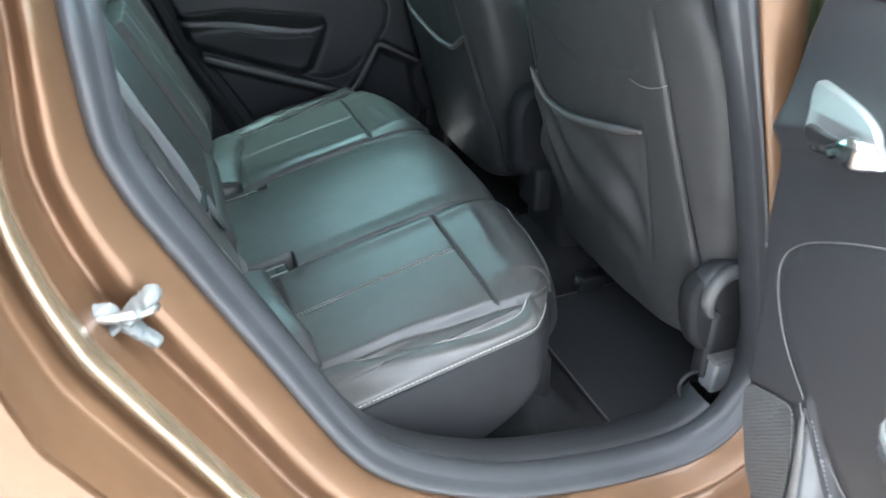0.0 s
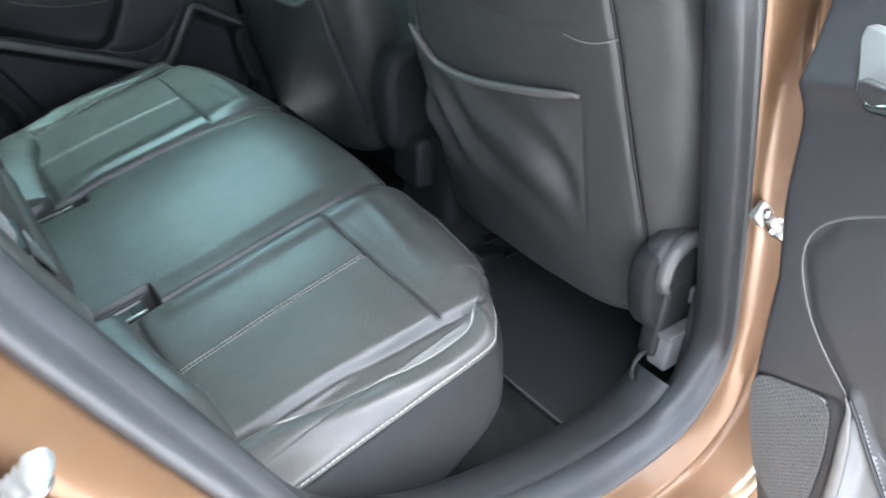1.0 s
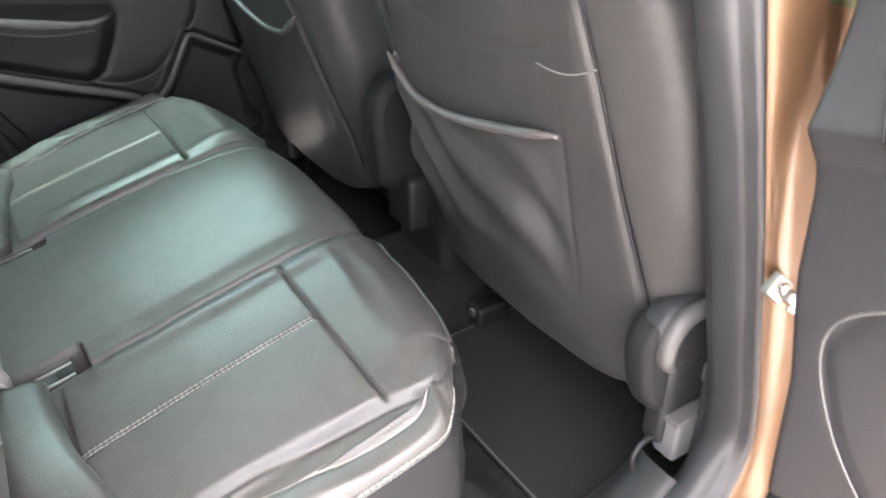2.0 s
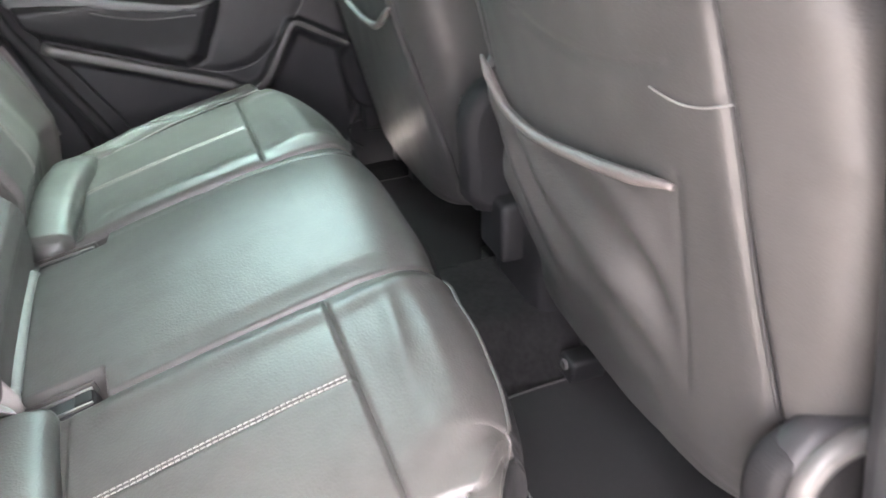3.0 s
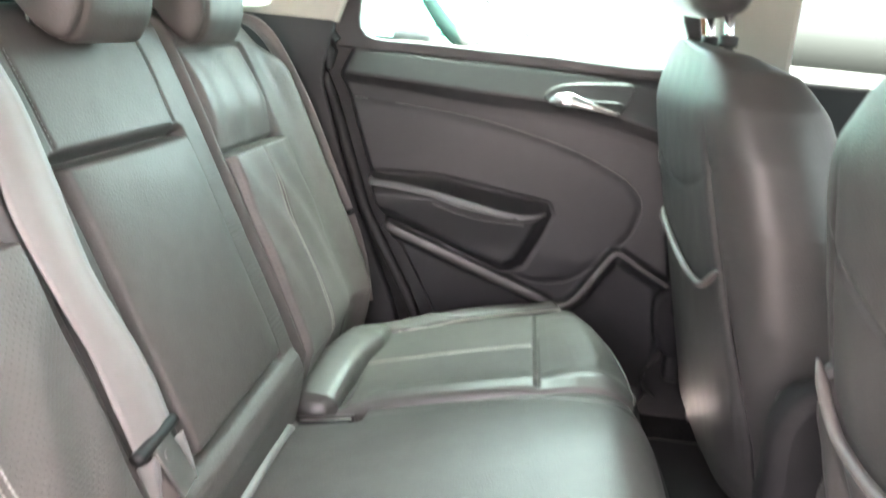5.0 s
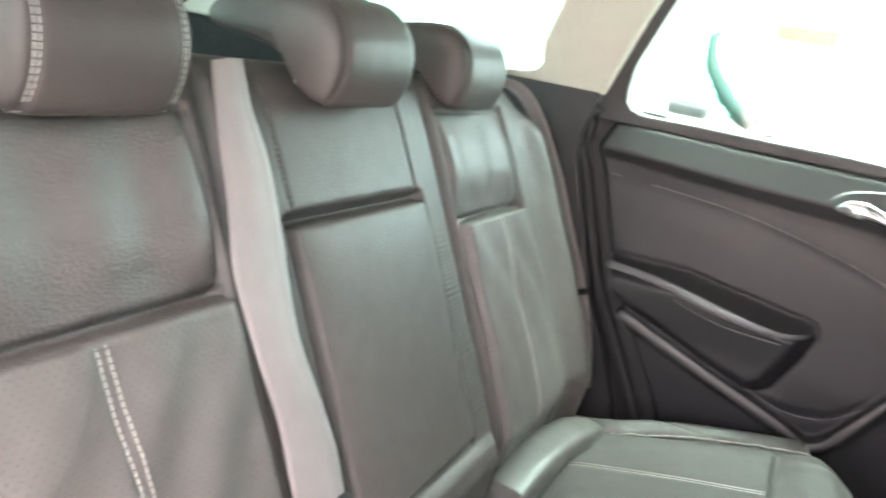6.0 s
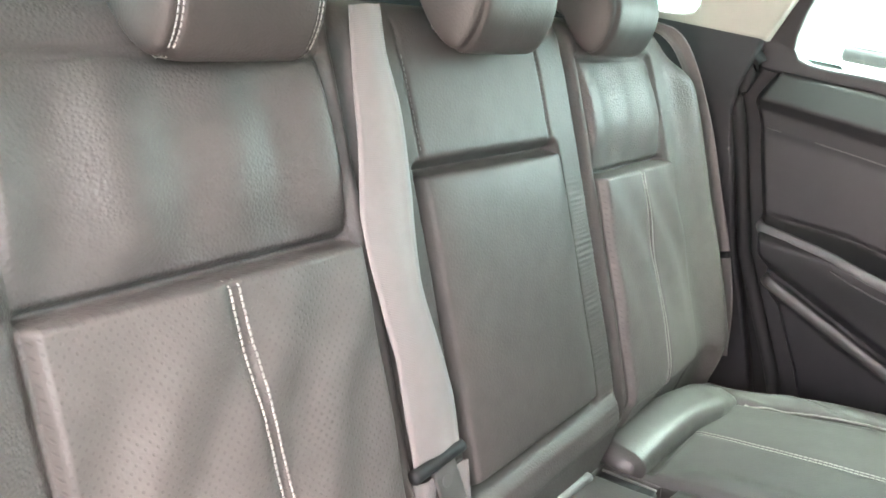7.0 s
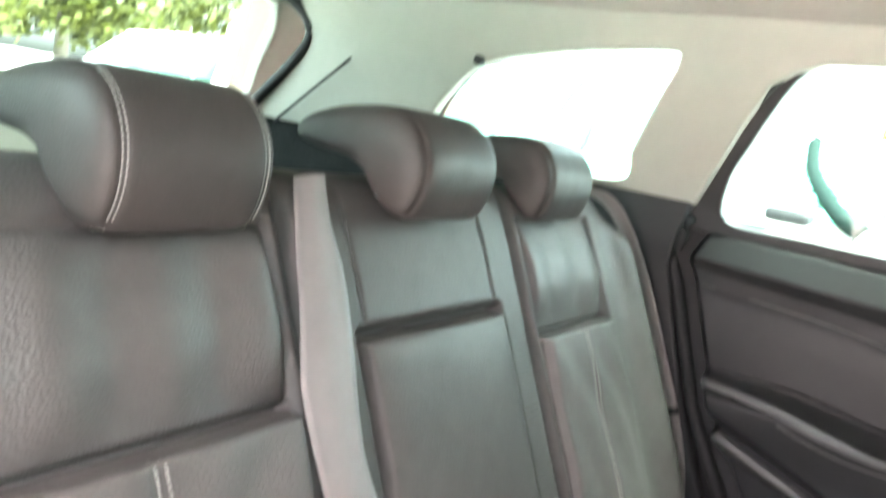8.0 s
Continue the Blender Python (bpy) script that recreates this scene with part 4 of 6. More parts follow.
def back_relief(pz, Q, S):
    a, face = np.abs(Q), 1 - step(0.80, 0.86, S)
    mid, side = 1 - step(0.194, 0.206, a), step(0.206, 0.218, a)
    r = -0.018 * groove(a - 0.2, 0.009) * face
    # middle: armrest, cap above, flared pad below
    arm = box_mask(pz, 0.560, 0.851, 0.003) * (1 - step(0.128, 0.134, a))
    r += mid * arm * (0.006 + 0.007 * (np.clip(1 - (a / 0.131) ** 6, 0, 1)) * np.clip(1 - ((pz - 0.705) / 0.146) ** 8, 0, 1))
    r += -0.022 * groove(pz - 0.8565, 0.0055) * (1 - step(0.126, 0.136, a))
    r += -0.011 * groove(a - 0.133, 0.004) * box_mask(pz, 0.555, 0.86, 0.004)
    r += -0.012 * groove(pz - 0.557, 0.005) * (1 - step(0.130, 0.138, a))
    r += -0.003 * groove(a - 0.122, 0.003) * step(0.862, 0.87, pz) * face
    r += mid * 0.010 * (1 - step(0.535, 0.556, pz)) * (1 - step(0.17, 0.19, a))
    # side seats: smooth upper panel sunk towards the cross seam, padded lower panel
    edge = np.where(Q < 0, 0.508, 0.462)
    pan = step(0.223, 0.233, a) * (1 - step(-0.008, 0.002, a - edge))
    up = box_mask(pz, 0.813, 0.956, 0.004)
    lo = 1 - step(0.805, 0.813, pz)
    r += side * pan * up * np.where(Q < 0, 1.0, 1.35) * (-0.004 - 0.007 * (1 - step(0.813, 0.875, pz)) + 0.006 * np.sin((pz - 0.813) / 0.136 * math.pi))
    r += side * pan * up * np.where(Q < 0, 0.0050, 0.0030) * (np.sin((a - 0.228) * 72 + 2.5 * (pz - 0.813)) * 0.75 + np.sin((a - 0.228) * 37 + 1) * 0.4) * step(0.813, 0.845, pz) * (1 - 0.6 * step(0.92, 0.955, pz))
    r += side * pan * lo * step(0.47, 0.55, pz) * (0.010 + 0.006 * np.sin(np.clip((a - 0.228) / 0.274, 0, 1) * math.pi) - 0.004 * step(0.805, 0.813, pz))
    fold = np.sin((a - 0.30) * 78 + (pz - 0.6) * 30 + 1.2 * np.sin(pz * 17)) * np.exp(-((pz - 0.70) / 0.12) ** 2)
    r += side * pan * lo * (0.0022 * wobble(pz * 0.5 + 0.7 * a, a, 30, 12) + 0.0022 * fold) * step(0.45, 0.6, pz)
    r += -0.005 * groove(pz - 0.957, 0.004) * pan * face
    r += -0.018 * groove(pz - 0.813, 0.0042) * pan
    r += -0.007 * (groove(a - 0.226, 0.005) + groove(a - edge, 0.005)) * (1 - step(0.956, 0.962, pz)) * face
    r += -0.003 * groove(a - np.where(Q < 0, np.interp(pz, [0.46, 0.805], [0.343, 0.370]), 0.335), 0.006) * lo * pan
    r += 0.028 * np.exp(-((a - 0.555) / 0.035) ** 2) * (1 - step(0.90, 0.98, pz)) * face
    r += -0.010 * groove(a - 0.585, 0.006) * step(0.5, 0.56, pz) * (1 - step(0.9, 0.97, pz)) * 0.4
    r += 0.0010 * wobble(pz, Q, 24, 8)
    r += 0.0006 * np.sin(pz * 1150 + 3 * np.sin(pz * 90)) * box_mask(a, 0.142, 0.19, 0.006) * box_mask(pz, 0.5, 0.8, 0.05)
    return r


MS, MQ = 420, 680
_S, _Q = np.meshgrid(np.linspace(0, 1, MS), np.linspace(-0.70, 0.70, MQ), indexing="ij")
_pz, _bx, _by, _bz = back_base(_S, _Q)
_N = normals(_bx, _by, _bz)
_N *= np.sign(_N[int(0.43 * MS), MQ // 2, 0])
_R = back_relief(_pz, _Q, _S)
KX, KYY, KZ = _bx + _R * _N[..., 0], _by + _R * _N[..., 1], _bz + _R * _N[..., 2]
KN = _N


def back_at(z, q, lift=0.001):
    """A place on the finished seat back at height z and half width q."""
    j = int(np.clip(np.searchsorted(np.linspace(-0.70, 0.70, MQ), q), 1, MQ - 1))
    top = int(0.80 * MS)
    i = int(np.clip(np.searchsorted(_pz[:top, j], z), 1, top - 1))
    return np.array([KX[i, j], KYY[i, j], KZ[i, j]]) + lift * KN[i, j]


_a = np.abs(_Q)
_low = _S < 0.84
for sgn in (-1, 1):
    s = np.sign(_Q) == sgn
    rim_q = 0.508 if sgn < 0 else 0.462
    panel = (_a > 0.226) & (_a < rim_q)
    part("upper_panel", grid_mesh("upper_panel", KX, KYY, KZ, cells(s & panel & (_pz > 0.811) & (_pz < 0.957) & _low)), LEATHER, backrest, "grained leather shoulder panel with soft folds")
    part("lower_panel", grid_mesh("lower_panel", KX, KYY, KZ, cells(s & panel & (_pz <= 0.811) & _low)), LEATHER_PERF, backrest, "perforated leather panel")
    part("bolster", grid_mesh("bolster", KX, KYY, KZ, cells(s & (_a >= rim_q))), LEATHER, backrest)
    part("inner_strip", grid_mesh("inner_strip", KX, KYY, KZ, cells(s & (_a > 0.133) & (_a <= 0.226))), LEATHER_MATT, backrest)
    part("top_edge", grid_mesh("top_edge", KX, KYY, KZ, cells(s & panel & ~((_pz < 0.957) & _low))), LEATHER, backrest)
    for off in (-0.0043, 0.0043):
        pts = np.array([back_at(z, sgn * ((np.interp(z, [0.46, 0.812], [0.343, 0.370]) if sgn < 0 else 0.335) + 0.95 * off)) for z in np.linspace(0.46, 0.806, 90)])
        pts[:, 1] = np.polyval(np.polyfit(pts[:, 2], pts[:, 1], 2), pts[:, 2])
        part("stitching", dashes("stitching", pts, (0.9, 0, 0.43), 0.0010, 0.0044, 0.0011), THREAD, backrest, "pale sewn thread")
_m = _a <= 0.133
part("armrest", grid_mesh("armrest", KX, KYY, KZ, cells(_m & (_pz > 0.557) & (_pz < 0.8565) & _low)), LEATHER_MATT, backrest, "folded-up leather armrest")
part("middle_cap", grid_mesh("middle_cap", KX, KYY, KZ, cells(_m & ((_pz >= 0.8565) | ~_low))), LEATHER_MATT, backrest)
part("middle_foot", grid_mesh("middle_foot", KX, KYY, KZ, cells(_m & (_pz <= 0.557) & _low)), LEATHER_MATT, backrest)
for q in (-0.122, 0.122):
    pts = np.array([back_at(z, q) for z in np.linspace(0.872, 0.957, 30)])
    part("seam_thread", dashes("seam_thread", pts, (0.9, 0, 0.43), 0.0006, 0.004, 0.002), PIPING, backrest)
part("shell", box_bm(-0.31, -0.27, -0.58, 0.58, 0.40, 0.96, 0.015), CARPET, backrest, "carpeted back shell")


# ---- head restraints ----
HPROF = spline([(0.0, 0.0), (0.010, 0.028), (0.007, 0.062), (-0.014, 0.091), (-0.050, 0.103), (-0.125, 0.094), (-0.172, 0.076), (-0.182, 0.056), (-0.150, 0.046),
                (-0.092, 0.040), (-0.050, 0.022), (-0.032, -0.002), (-0.015, -0.010)], 72, closed=True)


def headrest(y, x, z, label, thread, half=0.086, seam=0.066):
    ob = thing("headrest", label, "headrest", "rear headrests", at=(x, y, z))
    t = np.linspace(-1, 1, 90)
    c = HPROF.mean(0)
    k = np.clip(1 - np.abs(t) ** 9, 0, 1) ** 0.42
    k = 0.10 + 0.90 * k
    P = c + (HPROF - c)[None] * k[:, None, None]
    yy = t * half
    gro = 1 - 0.030 * groove(np.abs(yy) - seam, 0.0035)
    P = c + (P - c) * gro[:, None, None]
    X, Z = P[..., 0], P[..., 1]
    Y = np.broadcast_to(yy[:, None], X.shape).copy()
    X = X + 0.0010 * wobble(Y, Z, 40, 2)
    for nm, cond, lab in (("cushion", np.abs(yy) < seam, "smooth centre section"), ("wing", yy <= -seam, ""), ("wing", yy >= seam, "")):
        keep = np.repeat(cond[:-1, None] | cond[1:, None], X.shape[1], 1)
        part(nm, grid_mesh(nm, X, Y, Z, keep, wrap=True), LEATHER_HEAD, ob, lab)
    for s in (0, 89):
        bm = bmesh.new()
        bm.faces.new([bm.verts.new((X[s, i], Y[s, i], Z[s, i])) for i in range(X.shape[1])])
        part("end_cap", bm, LEATHER_HEAD, ob)
    if thread:
        for sg in (-1, 1):
            i = int(np.argmin(np.abs(yy - sg * seam)))
            ring = np.stack([X[i], Y[i], Z[i]], -1)
            nr = np.stack([X[i] - c[0], 0 * X[i], Z[i] - c[1]], -1)
            nr /= np.linalg.norm(nr, axis=1, keepdims=True)
            for off in (-0.0019, 0.0019):
                part("stitching", dashes("stitching", ring + 0.0012 * nr + np.array([0, off, 0]), nr, 0.0007, 0.0042, 0.0010), THREAD, ob, "pale sewn thread")
    for sg in (-1, 1):
        part("post", tube("post", [(-0.055, sg * 0.055, 0.04), (-0.062, sg * 0.055, -0.02), (-0.068, sg * 0.055, -0.06)], 0.006, 10), CHROME, ob)
    return ob


headrest(-0.327, -0.158, 0.964, "black leather headrest with pale double stitching", True, 0.081, 0.060)
headrest(-0.003, -0.150, 0.973, "plain black leather middle headrest", False)
headrest(0.309, -0.165, 0.968, "black leather headrest with a dark seam", False)


# ---- seat belts ----
def ribbon(name, path, across, width, thick=0.0016):
    """A flat strap along a path; across: its width direction at each place."""
    P, A = np.array(path, float), np.array(across, float)
    A = A / np.linalg.norm(A, axis=1, keepdims=True)
    T = np.gradient(P, axis=0)
    N = np.cross(T, A)
    N /= np.linalg.norm(N, axis=1, keepdims=True)
    w = np.broadcast_to(np.array(width, float), (len(P),))
    u = np.linspace(-0.5, 0.5, 9)
    curl = 0.0016 * np.cos(u * math.pi * 2.3)
    top = P[:, None] + (w[:, None] * u)[..., None] * A[:, None] + (thick / 2 + curl)[None, :, None] * N[:, None]
    bot = P[:, None] + (w[:, None] * u)[..., None] * A[:, None] + (-thick / 2 + curl)[None, :, None] * N[:, None]
    R = np.concatenate([top, bot[:, ::-1]], 1)
    return grid_mesh(name, R[..., 0], R[..., 1], R[..., 2], wrap=True)


belt = thing("seat_belt", "grey webbing belt of the middle seat hanging down its back", "seat belt", "rear seat belts")
_p = spline([(-0.001 - (z - 0.562) * 0.484 + up, y, z) for z, y, up in ((1.0, -0.178, 0.020), (0.96, -0.182, 0.018), (0.90, -0.186, 0.019), (0.83, -0.199, 0.020), (0.765, -0.199, 0.018), (0.71, -0.188, 0.014), (0.655, -0.183, 0.010), (0.612, -0.180, 0.004))], 80)
_w = np.interp(np.linspace(0, 1, 80), [0, 0.1, 0.2, 0.42, 0.6, 0.74, 0.88, 1], [0.036, 0.040, 0.052, 0.063, 0.052, 0.054, 0.064, 0.062])
part("webbing", ribbon("webbing", _p, [(0.05, 1, 0.1)] * 80, _w), BELT, belt, "pale grey woven webbing")
_t = np.array([-0.020, -0.182, 0.610])
part("tongue_slot", tube("tongue_slot", [_t + np.array([0.0, d, 0.06 * d]) for d in np.linspace(-0.036, 0.036, 16)], 0.0072, 10, flat=0.9), BLACK, belt, "black plastic belt guide")
bm = box_bm(-0.002, 0.002, -0.016, 0.016, -0.060, 0.0, 0.001)
bmesh.ops.transform(bm, matrix=Matrix.Translation(_t + np.array([0.004, 0.004, -0.004])) @ pose(0, 0, 0, 10, -24, 0), verts=bm.verts)
part("tongue", bm, STEEL, belt, "bright steel tongue")
part("tongue_rivet", disc_bm(0.007, 0.006, Matrix.Translation(_t + np.array([0.010, 0.004, -0.018])) @ pose(0, 0, 0, 0, 66, 0), 0.001, 20), STEEL, belt)
_turn = np.linspace(0, 1, 40)
_p3 = spline([_t + np.array([0.006, 0.016, -0.012]), _t + np.array([0.016, 0.018, -0.06]), _t + np.array([0.026, 0.014, -0.115]), (0.020, -0.176, 0.465), (0.012, -0.176, 0.42)], 40)
part("lower_webbing", ribbon("lower_webbing", _p3, [(0.25 + 1.1 * k, 1 - 0.7 * k, 0.1) for k in _turn], np.interp(_turn, [0, 0.6, 1], [0.044, 0.036, 0.030])), BELT, belt)
_p4 = spline([_t + np.array([0.004, -0.020, -0.012]), _t + np.array([0.012, -0.016, -0.06]), _t + np.array([0.024, -0.006, -0.115]), (0.026, -0.182, 0.465), (0.018, -0.180, 0.43)], 40)
part("return_webbing", ribbon("return_webbing", _p4, [(0.3 - 1.2 * k, 1 - 0.6 * k, 0.1) for k in _turn], 0.026), BELT, belt)

far_belt = thing("seat_belt", "grey shoulder belt beside the far backrest with its tongue", "seat belt", "rear seat belts")
_p = spline([(-0.245, 0.495, 1.000), (-0.205, 0.545, 0.990), (-0.175, 0.588, 0.945), (-0.125, 0.612, 0.85), (-0.075, 0.620, 0.74), (-0.035, 0.622, 0.655), (0.0, 0.625, 0.56), (0.02, 0.63, 0.46)], 80)
part("webbing", ribbon("webbing", _p, [(0.85, -0.42, 0.35)] * 80, np.interp(np.linspace(0, 1, 80), [0, 0.3, 1], [0.040, 0.030, 0.030])), BELT, far_belt, "grey woven webbing")
_tf = np.array([-0.035, 0.607, 0.645])
part("tongue_slot", tube("tongue_slot", [_tf + np.array([0.020 * d, -0.006 * d, 0.010 * d]) for d in np.linspace(-1, 1, 10)], 0.006, 8), BLACK, far_belt)
bm = box_bm(-0.012, 0.012, -0.0015, 0.0015, -0.012, 0.012, 0.001)
bmesh.ops.transform(bm, matrix=Matrix.Translation(_tf + np.array([-0.004, -0.010, -0.008])) @ pose(0, 0, 0, 0, 30, -20), verts=bm.verts)
part("tongue", bm, STEEL, far_belt, "bright steel tongue")

# ---- rear doors ----
ARM_POLY = [(0.665, 0.722), (0.52, 0.728), (0.40, 0.712), (0.300, 0.700), (0.292, 0.682), (0.305, 0.64), (0.335, 0.575), (0.37, 0.555), (0.42, 0.568), (0.66, 0.655)]
RIM_LINE = [(0.615, 0.628), (0.45, 0.570), (0.30, 0.518), (0.262, 0.500), (0.236, 0.506), (0.215, 0.528), (0.18, 0.590), (0.158, 0.625), (0.14, 0.625), (0.10, 0.603), (0.045, 0.575)]
INSERT = [(0.755, 0.874), (0.58, 0.866), (0.465, 0.857), (0.355, 0.838), (0.245, 0.809), (0.150, 0.766), (0.117, 0.723), (0.128, 0.664), (0.170, 0.610), (0.235, 0.552), (0.300, 0.538), (0.37, 0.556)]
DOOR_Z = [0.30, 0.40, 0.47, 0.60, 0.80, 0.862, 0.878, 0.902, 0.955, 0.978]
DOOR_N = [0.050, 0.055, 0.060, 0.067, 0.068, 0.064, 0.066, 0.080, 0.058, 0.035]
FRONT_Z = [0.30, 0.46, 0.56, 0.66, 0.75, 0.82, 0.90, 0.978]
FRONT_U = [0.03, 0.008, 0.012, 0.030, 0.048, 0.052, 0.075, 0.100]
REAR_Z = [0.30, 0.40, 0.471, 0.652, 0.866, 0.905, 0.978]
REAR_U = [0.44, 0.51, 0.545, 0.650, 0.728, 0.748, 0.728]


NEAR_LOW = [(0.180, 0.612), (0.236, 0.506), (0.262, 0.500), (0.45, 0.570), (0.615, 0.628), (0.60, 0.30), (0.140, 0.30), (0.163, 0.46), (0.182, 0.595)]
OPEN_Z = [0.30, 0.40, 0.53, 0.60, 0.68, 0.75, 0.87, 0.978]
OPEN_U = [0.050, 0.045, 0.036, 0.050, 0.064, 0.066, 0.080, 0.100]


def trim_n(u, z, is_open=False):
    """How far the door lining stands in at distance u from the hinge and height z."""
    ledge = np.interp(u, [0.05, 0.15, 0.26, 0.47, 0.70], [0.832, 0.858, 0.880, 0.886, 0.899])
    n = np.interp(z + (0.88 - ledge) * np.interp(z, [0.6, 0.8, 0.9, 0.978], [0, 1, 1, 0]), DOOR_Z, DOOR_N)
    d = sdf(u, z, ARM_POLY)
    n = n + 0.050 * step(-0.006, 0.030, d) * (0.65 + 0.35 * step(0.60, 0.70, z))
    n = n - 0.004 * groove(sdf(u, z, ARM_POLY) + 0.006, 0.004)
    if is_open:
        low = sdf(u, z, NEAR_LOW)
        n = n + 0.006 * step(-0.012, 0.0, low) - 0.012 * step(0.002, 0.020, low)
        crease = (z - np.interp(u, [0.04, 0.07, 0.16], [0.548, 0.560, 0.592])) * (u < 0.185)
        n = n - 0.004 * groove(crease, 0.004) * (1 - step(0.160, 0.175, u))
    else:
        low = sdf(u, z, RIM_LINE + [(0.0, 0.30), (0.60, 0.30)])
        n = n + 0.020 * step(-0.012, 0.0, low) - 0.030 * step(0.004, 0.030, low)
    ins = sdf(u, z, INSERT + [(0.64, 0.65)])
    n = n - 0.0014 * groove(ins, 0.004) + 0.002 * step(0, 0.016, ins)
    edge = np.interp(z, REAR_Z, REAR_U) - u
    n = n - 0.05 * (1 - step(0.0, 0.03, edge)) - 0.05 * (1 - step(0.0, 0.03, u - (np.interp(z, OPEN_Z, OPEN_U) if is_open else np.interp(z, FRONT_Z, FRONT_U))))
    return n


NEAR_RIM = [(0.179, 0.614), (0.182, 0.595), (0.176, 0.53), (0.163, 0.46), (0.150, 0.40), (0.140, 0.33)]


def door(name, place, label, pane_label, is_open=False):
    """A rear door; place turns (distance from hinge, distance inwards, height) into the world."""
    ob = thing(name, label, "car door", "rear doors", "structure")
    uu, zz = np.meshgrid(np.linspace(0, 1, 190), np.linspace(0.30, 0.978, 170), indexing="ij")
    u0 = np.interp(zz, OPEN_Z, OPEN_U) if is_open else np.interp(zz, FRONT_Z, FRONT_U)
    u = u0 + uu * (np.interp(zz, REAR_Z, REAR_U) - u0)
    n = trim_n(u, zz, is_open)
    X, Y, Z = place(u, n, zz)
    top = zz > np.interp(u, [0.05, 0.15, 0.26, 0.47, 0.70], [0.832, 0.858, 0.880, 0.886, 0.899])
    arm = sdf(u, zz, ARM_POLY) > -0.006
    low = sdf(u, zz, NEAR_LOW if is_open else RIM_LINE + [(0.0, 0.30), (0.60, 0.30)]) > 0.0
    part("upper_lining", grid_mesh("upper_lining", X, Y, Z, cells(top)), PLASTIC, ob, "grained plastic ledge")
    part("door_lining", grid_mesh("door_lining", X, Y, Z, cells(~top & ~arm & ~low)), PLASTIC, ob, "dark soft-touch lining")
    part("armrest", grid_mesh("armrest", X, Y, Z, cells(arm)), PLASTIC, ob, "moulded dark armrest")
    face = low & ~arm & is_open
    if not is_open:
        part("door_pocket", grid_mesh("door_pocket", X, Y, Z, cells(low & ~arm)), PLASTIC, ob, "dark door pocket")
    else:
        # lit copy of the pocket: light on the open door is put into its colour
        part("pocket_face", grid_mesh("pocket_face", X, Y, Z, cells(face)), PLASTIC_MID, ob, "pocket front, painted paler for the light on it")

    def along(pts, lift, count=90):
        c = spline(pts, count)
        nn = trim_n(c[:, 0], c[:, 1], is_open) + lift
        nn[8:-8] = np.convolve(nn, np.ones(17) / 17, "valid")
        return np.stack(place(c[:, 0], nn, c[:, 1]), -1)

    out = np.array(place(np.array([0.4]), np.array([1.0]), np.array([0.7]))).ravel() - np.array(place(np.array([0.4]), np.array([0.0]), np.array([0.7]))).ravel()
    part("pocket_rim", tube("pocket_rim", along(NEAR_RIM if is_open else RIM_LINE, 0.005 if is_open else 0.006), np.interp(np.linspace(0, 1, 90), [0, 0.15, 0.6, 1], [0.001, 0.006, 0.008, 0.009]) if is_open else np.interp(np.linspace(0, 1, 90), [0, 0.5, 0.62, 1], [0.011, 0.010, 0.008, 0.004]), 8, flat=0.5, up=out), PLASTIC_RIM, ob, "paler grey pocket rim")
    if is_open:
        part("pocket_seam", tube("pocket_seam", along([(0.181, 0.610), (0.208, 0.556), (0.236, 0.508), (0.262, 0.500), (0.45, 0.570)], 0.0005), 0.0026, 6, up=out), BLACK, ob, "dark joint")
    part("insert_seam", tube("insert_seam", along(INSERT, 0.0003), 0.0011, 6, up=out), PLASTIC_RIM, ob)
    part("armrest_edge", tube("armrest_edge", along([(0.655, 0.712), (0.54, 0.708), (0.44, 0.693), (0.36, 0.683), (0.300, 0.688)], 0.004, 50), np.interp(np.linspace(0, 1, 50), [0, 0.6, 1], [0.010, 0.009, 0.004]), 8, flat=0.5, up=out), PLASTIC_MID, ob, "smooth grip edge")
    part("grip_line", tube("grip_line", along([(0.52, 0.690), (0.48, 0.678), (0.42, 0.668), (0.34, 0.668)], 0.002, 40), 0.0016, 6, up=out), PLASTIC_RIM, ob)
    # inner handle: dark bowl, bright lever; open door's bowl is painted with sky reflection
    c = rounded([(0.325, 0.905), (0.32, 0.925), (0.28, 0.938), (0.20, 0.946), (0.172, 0.944), (0.176, 0.925), (0.195, 0.893), (0.24, 0.893)], 50)
    grip_at = lambda p: (0.158 + (p[0] - 0.172) * 0.64, p[1] - 0.022) if is_open else p
    c = [grip_at(p) for p in c]
    me = plate("handle_bowl", c, (), 0.010, 0.003)
    warp(me, lambda x, y, z: place(x, trim_n(x, z) + y + 0.001, z))
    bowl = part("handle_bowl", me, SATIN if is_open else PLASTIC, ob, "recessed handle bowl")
    # flat black plate paints the dark hollow and reflection behind the lever
    c = rounded([(0.318, 0.907), (0.30, 0.915), (0.24, 0.912), (0.188, 0.912), (0.198, 0.896), (0.24, 0.896)], 40)
    c = [grip_at(p) for p in c]
    me = plate("grip_shade", c, (), 0.006, 0.002)
    warp(me, lambda x, y, z: place(x, trim_n(x, z) + y + 0.006, z))
    part("grip_shade", me, BLACK, bowl, "flat black patch for the dark hollow behind the lever")
    lv = spline([(0.325, 0.903), (0.30, 0.909), (0.272, 0.908), (0.235, 0.899), (0.20, 0.893), (0.190, 0.895)], 50)
    lv = np.array([grip_at(p) for p in lv])
    nn = trim_n(lv[:, 0], lv[:, 1]) + np.interp(np.linspace(0, 1, 50), [0, 0.2, 0.6, 1], [0.004, 0.014, 0.014, 0.006])
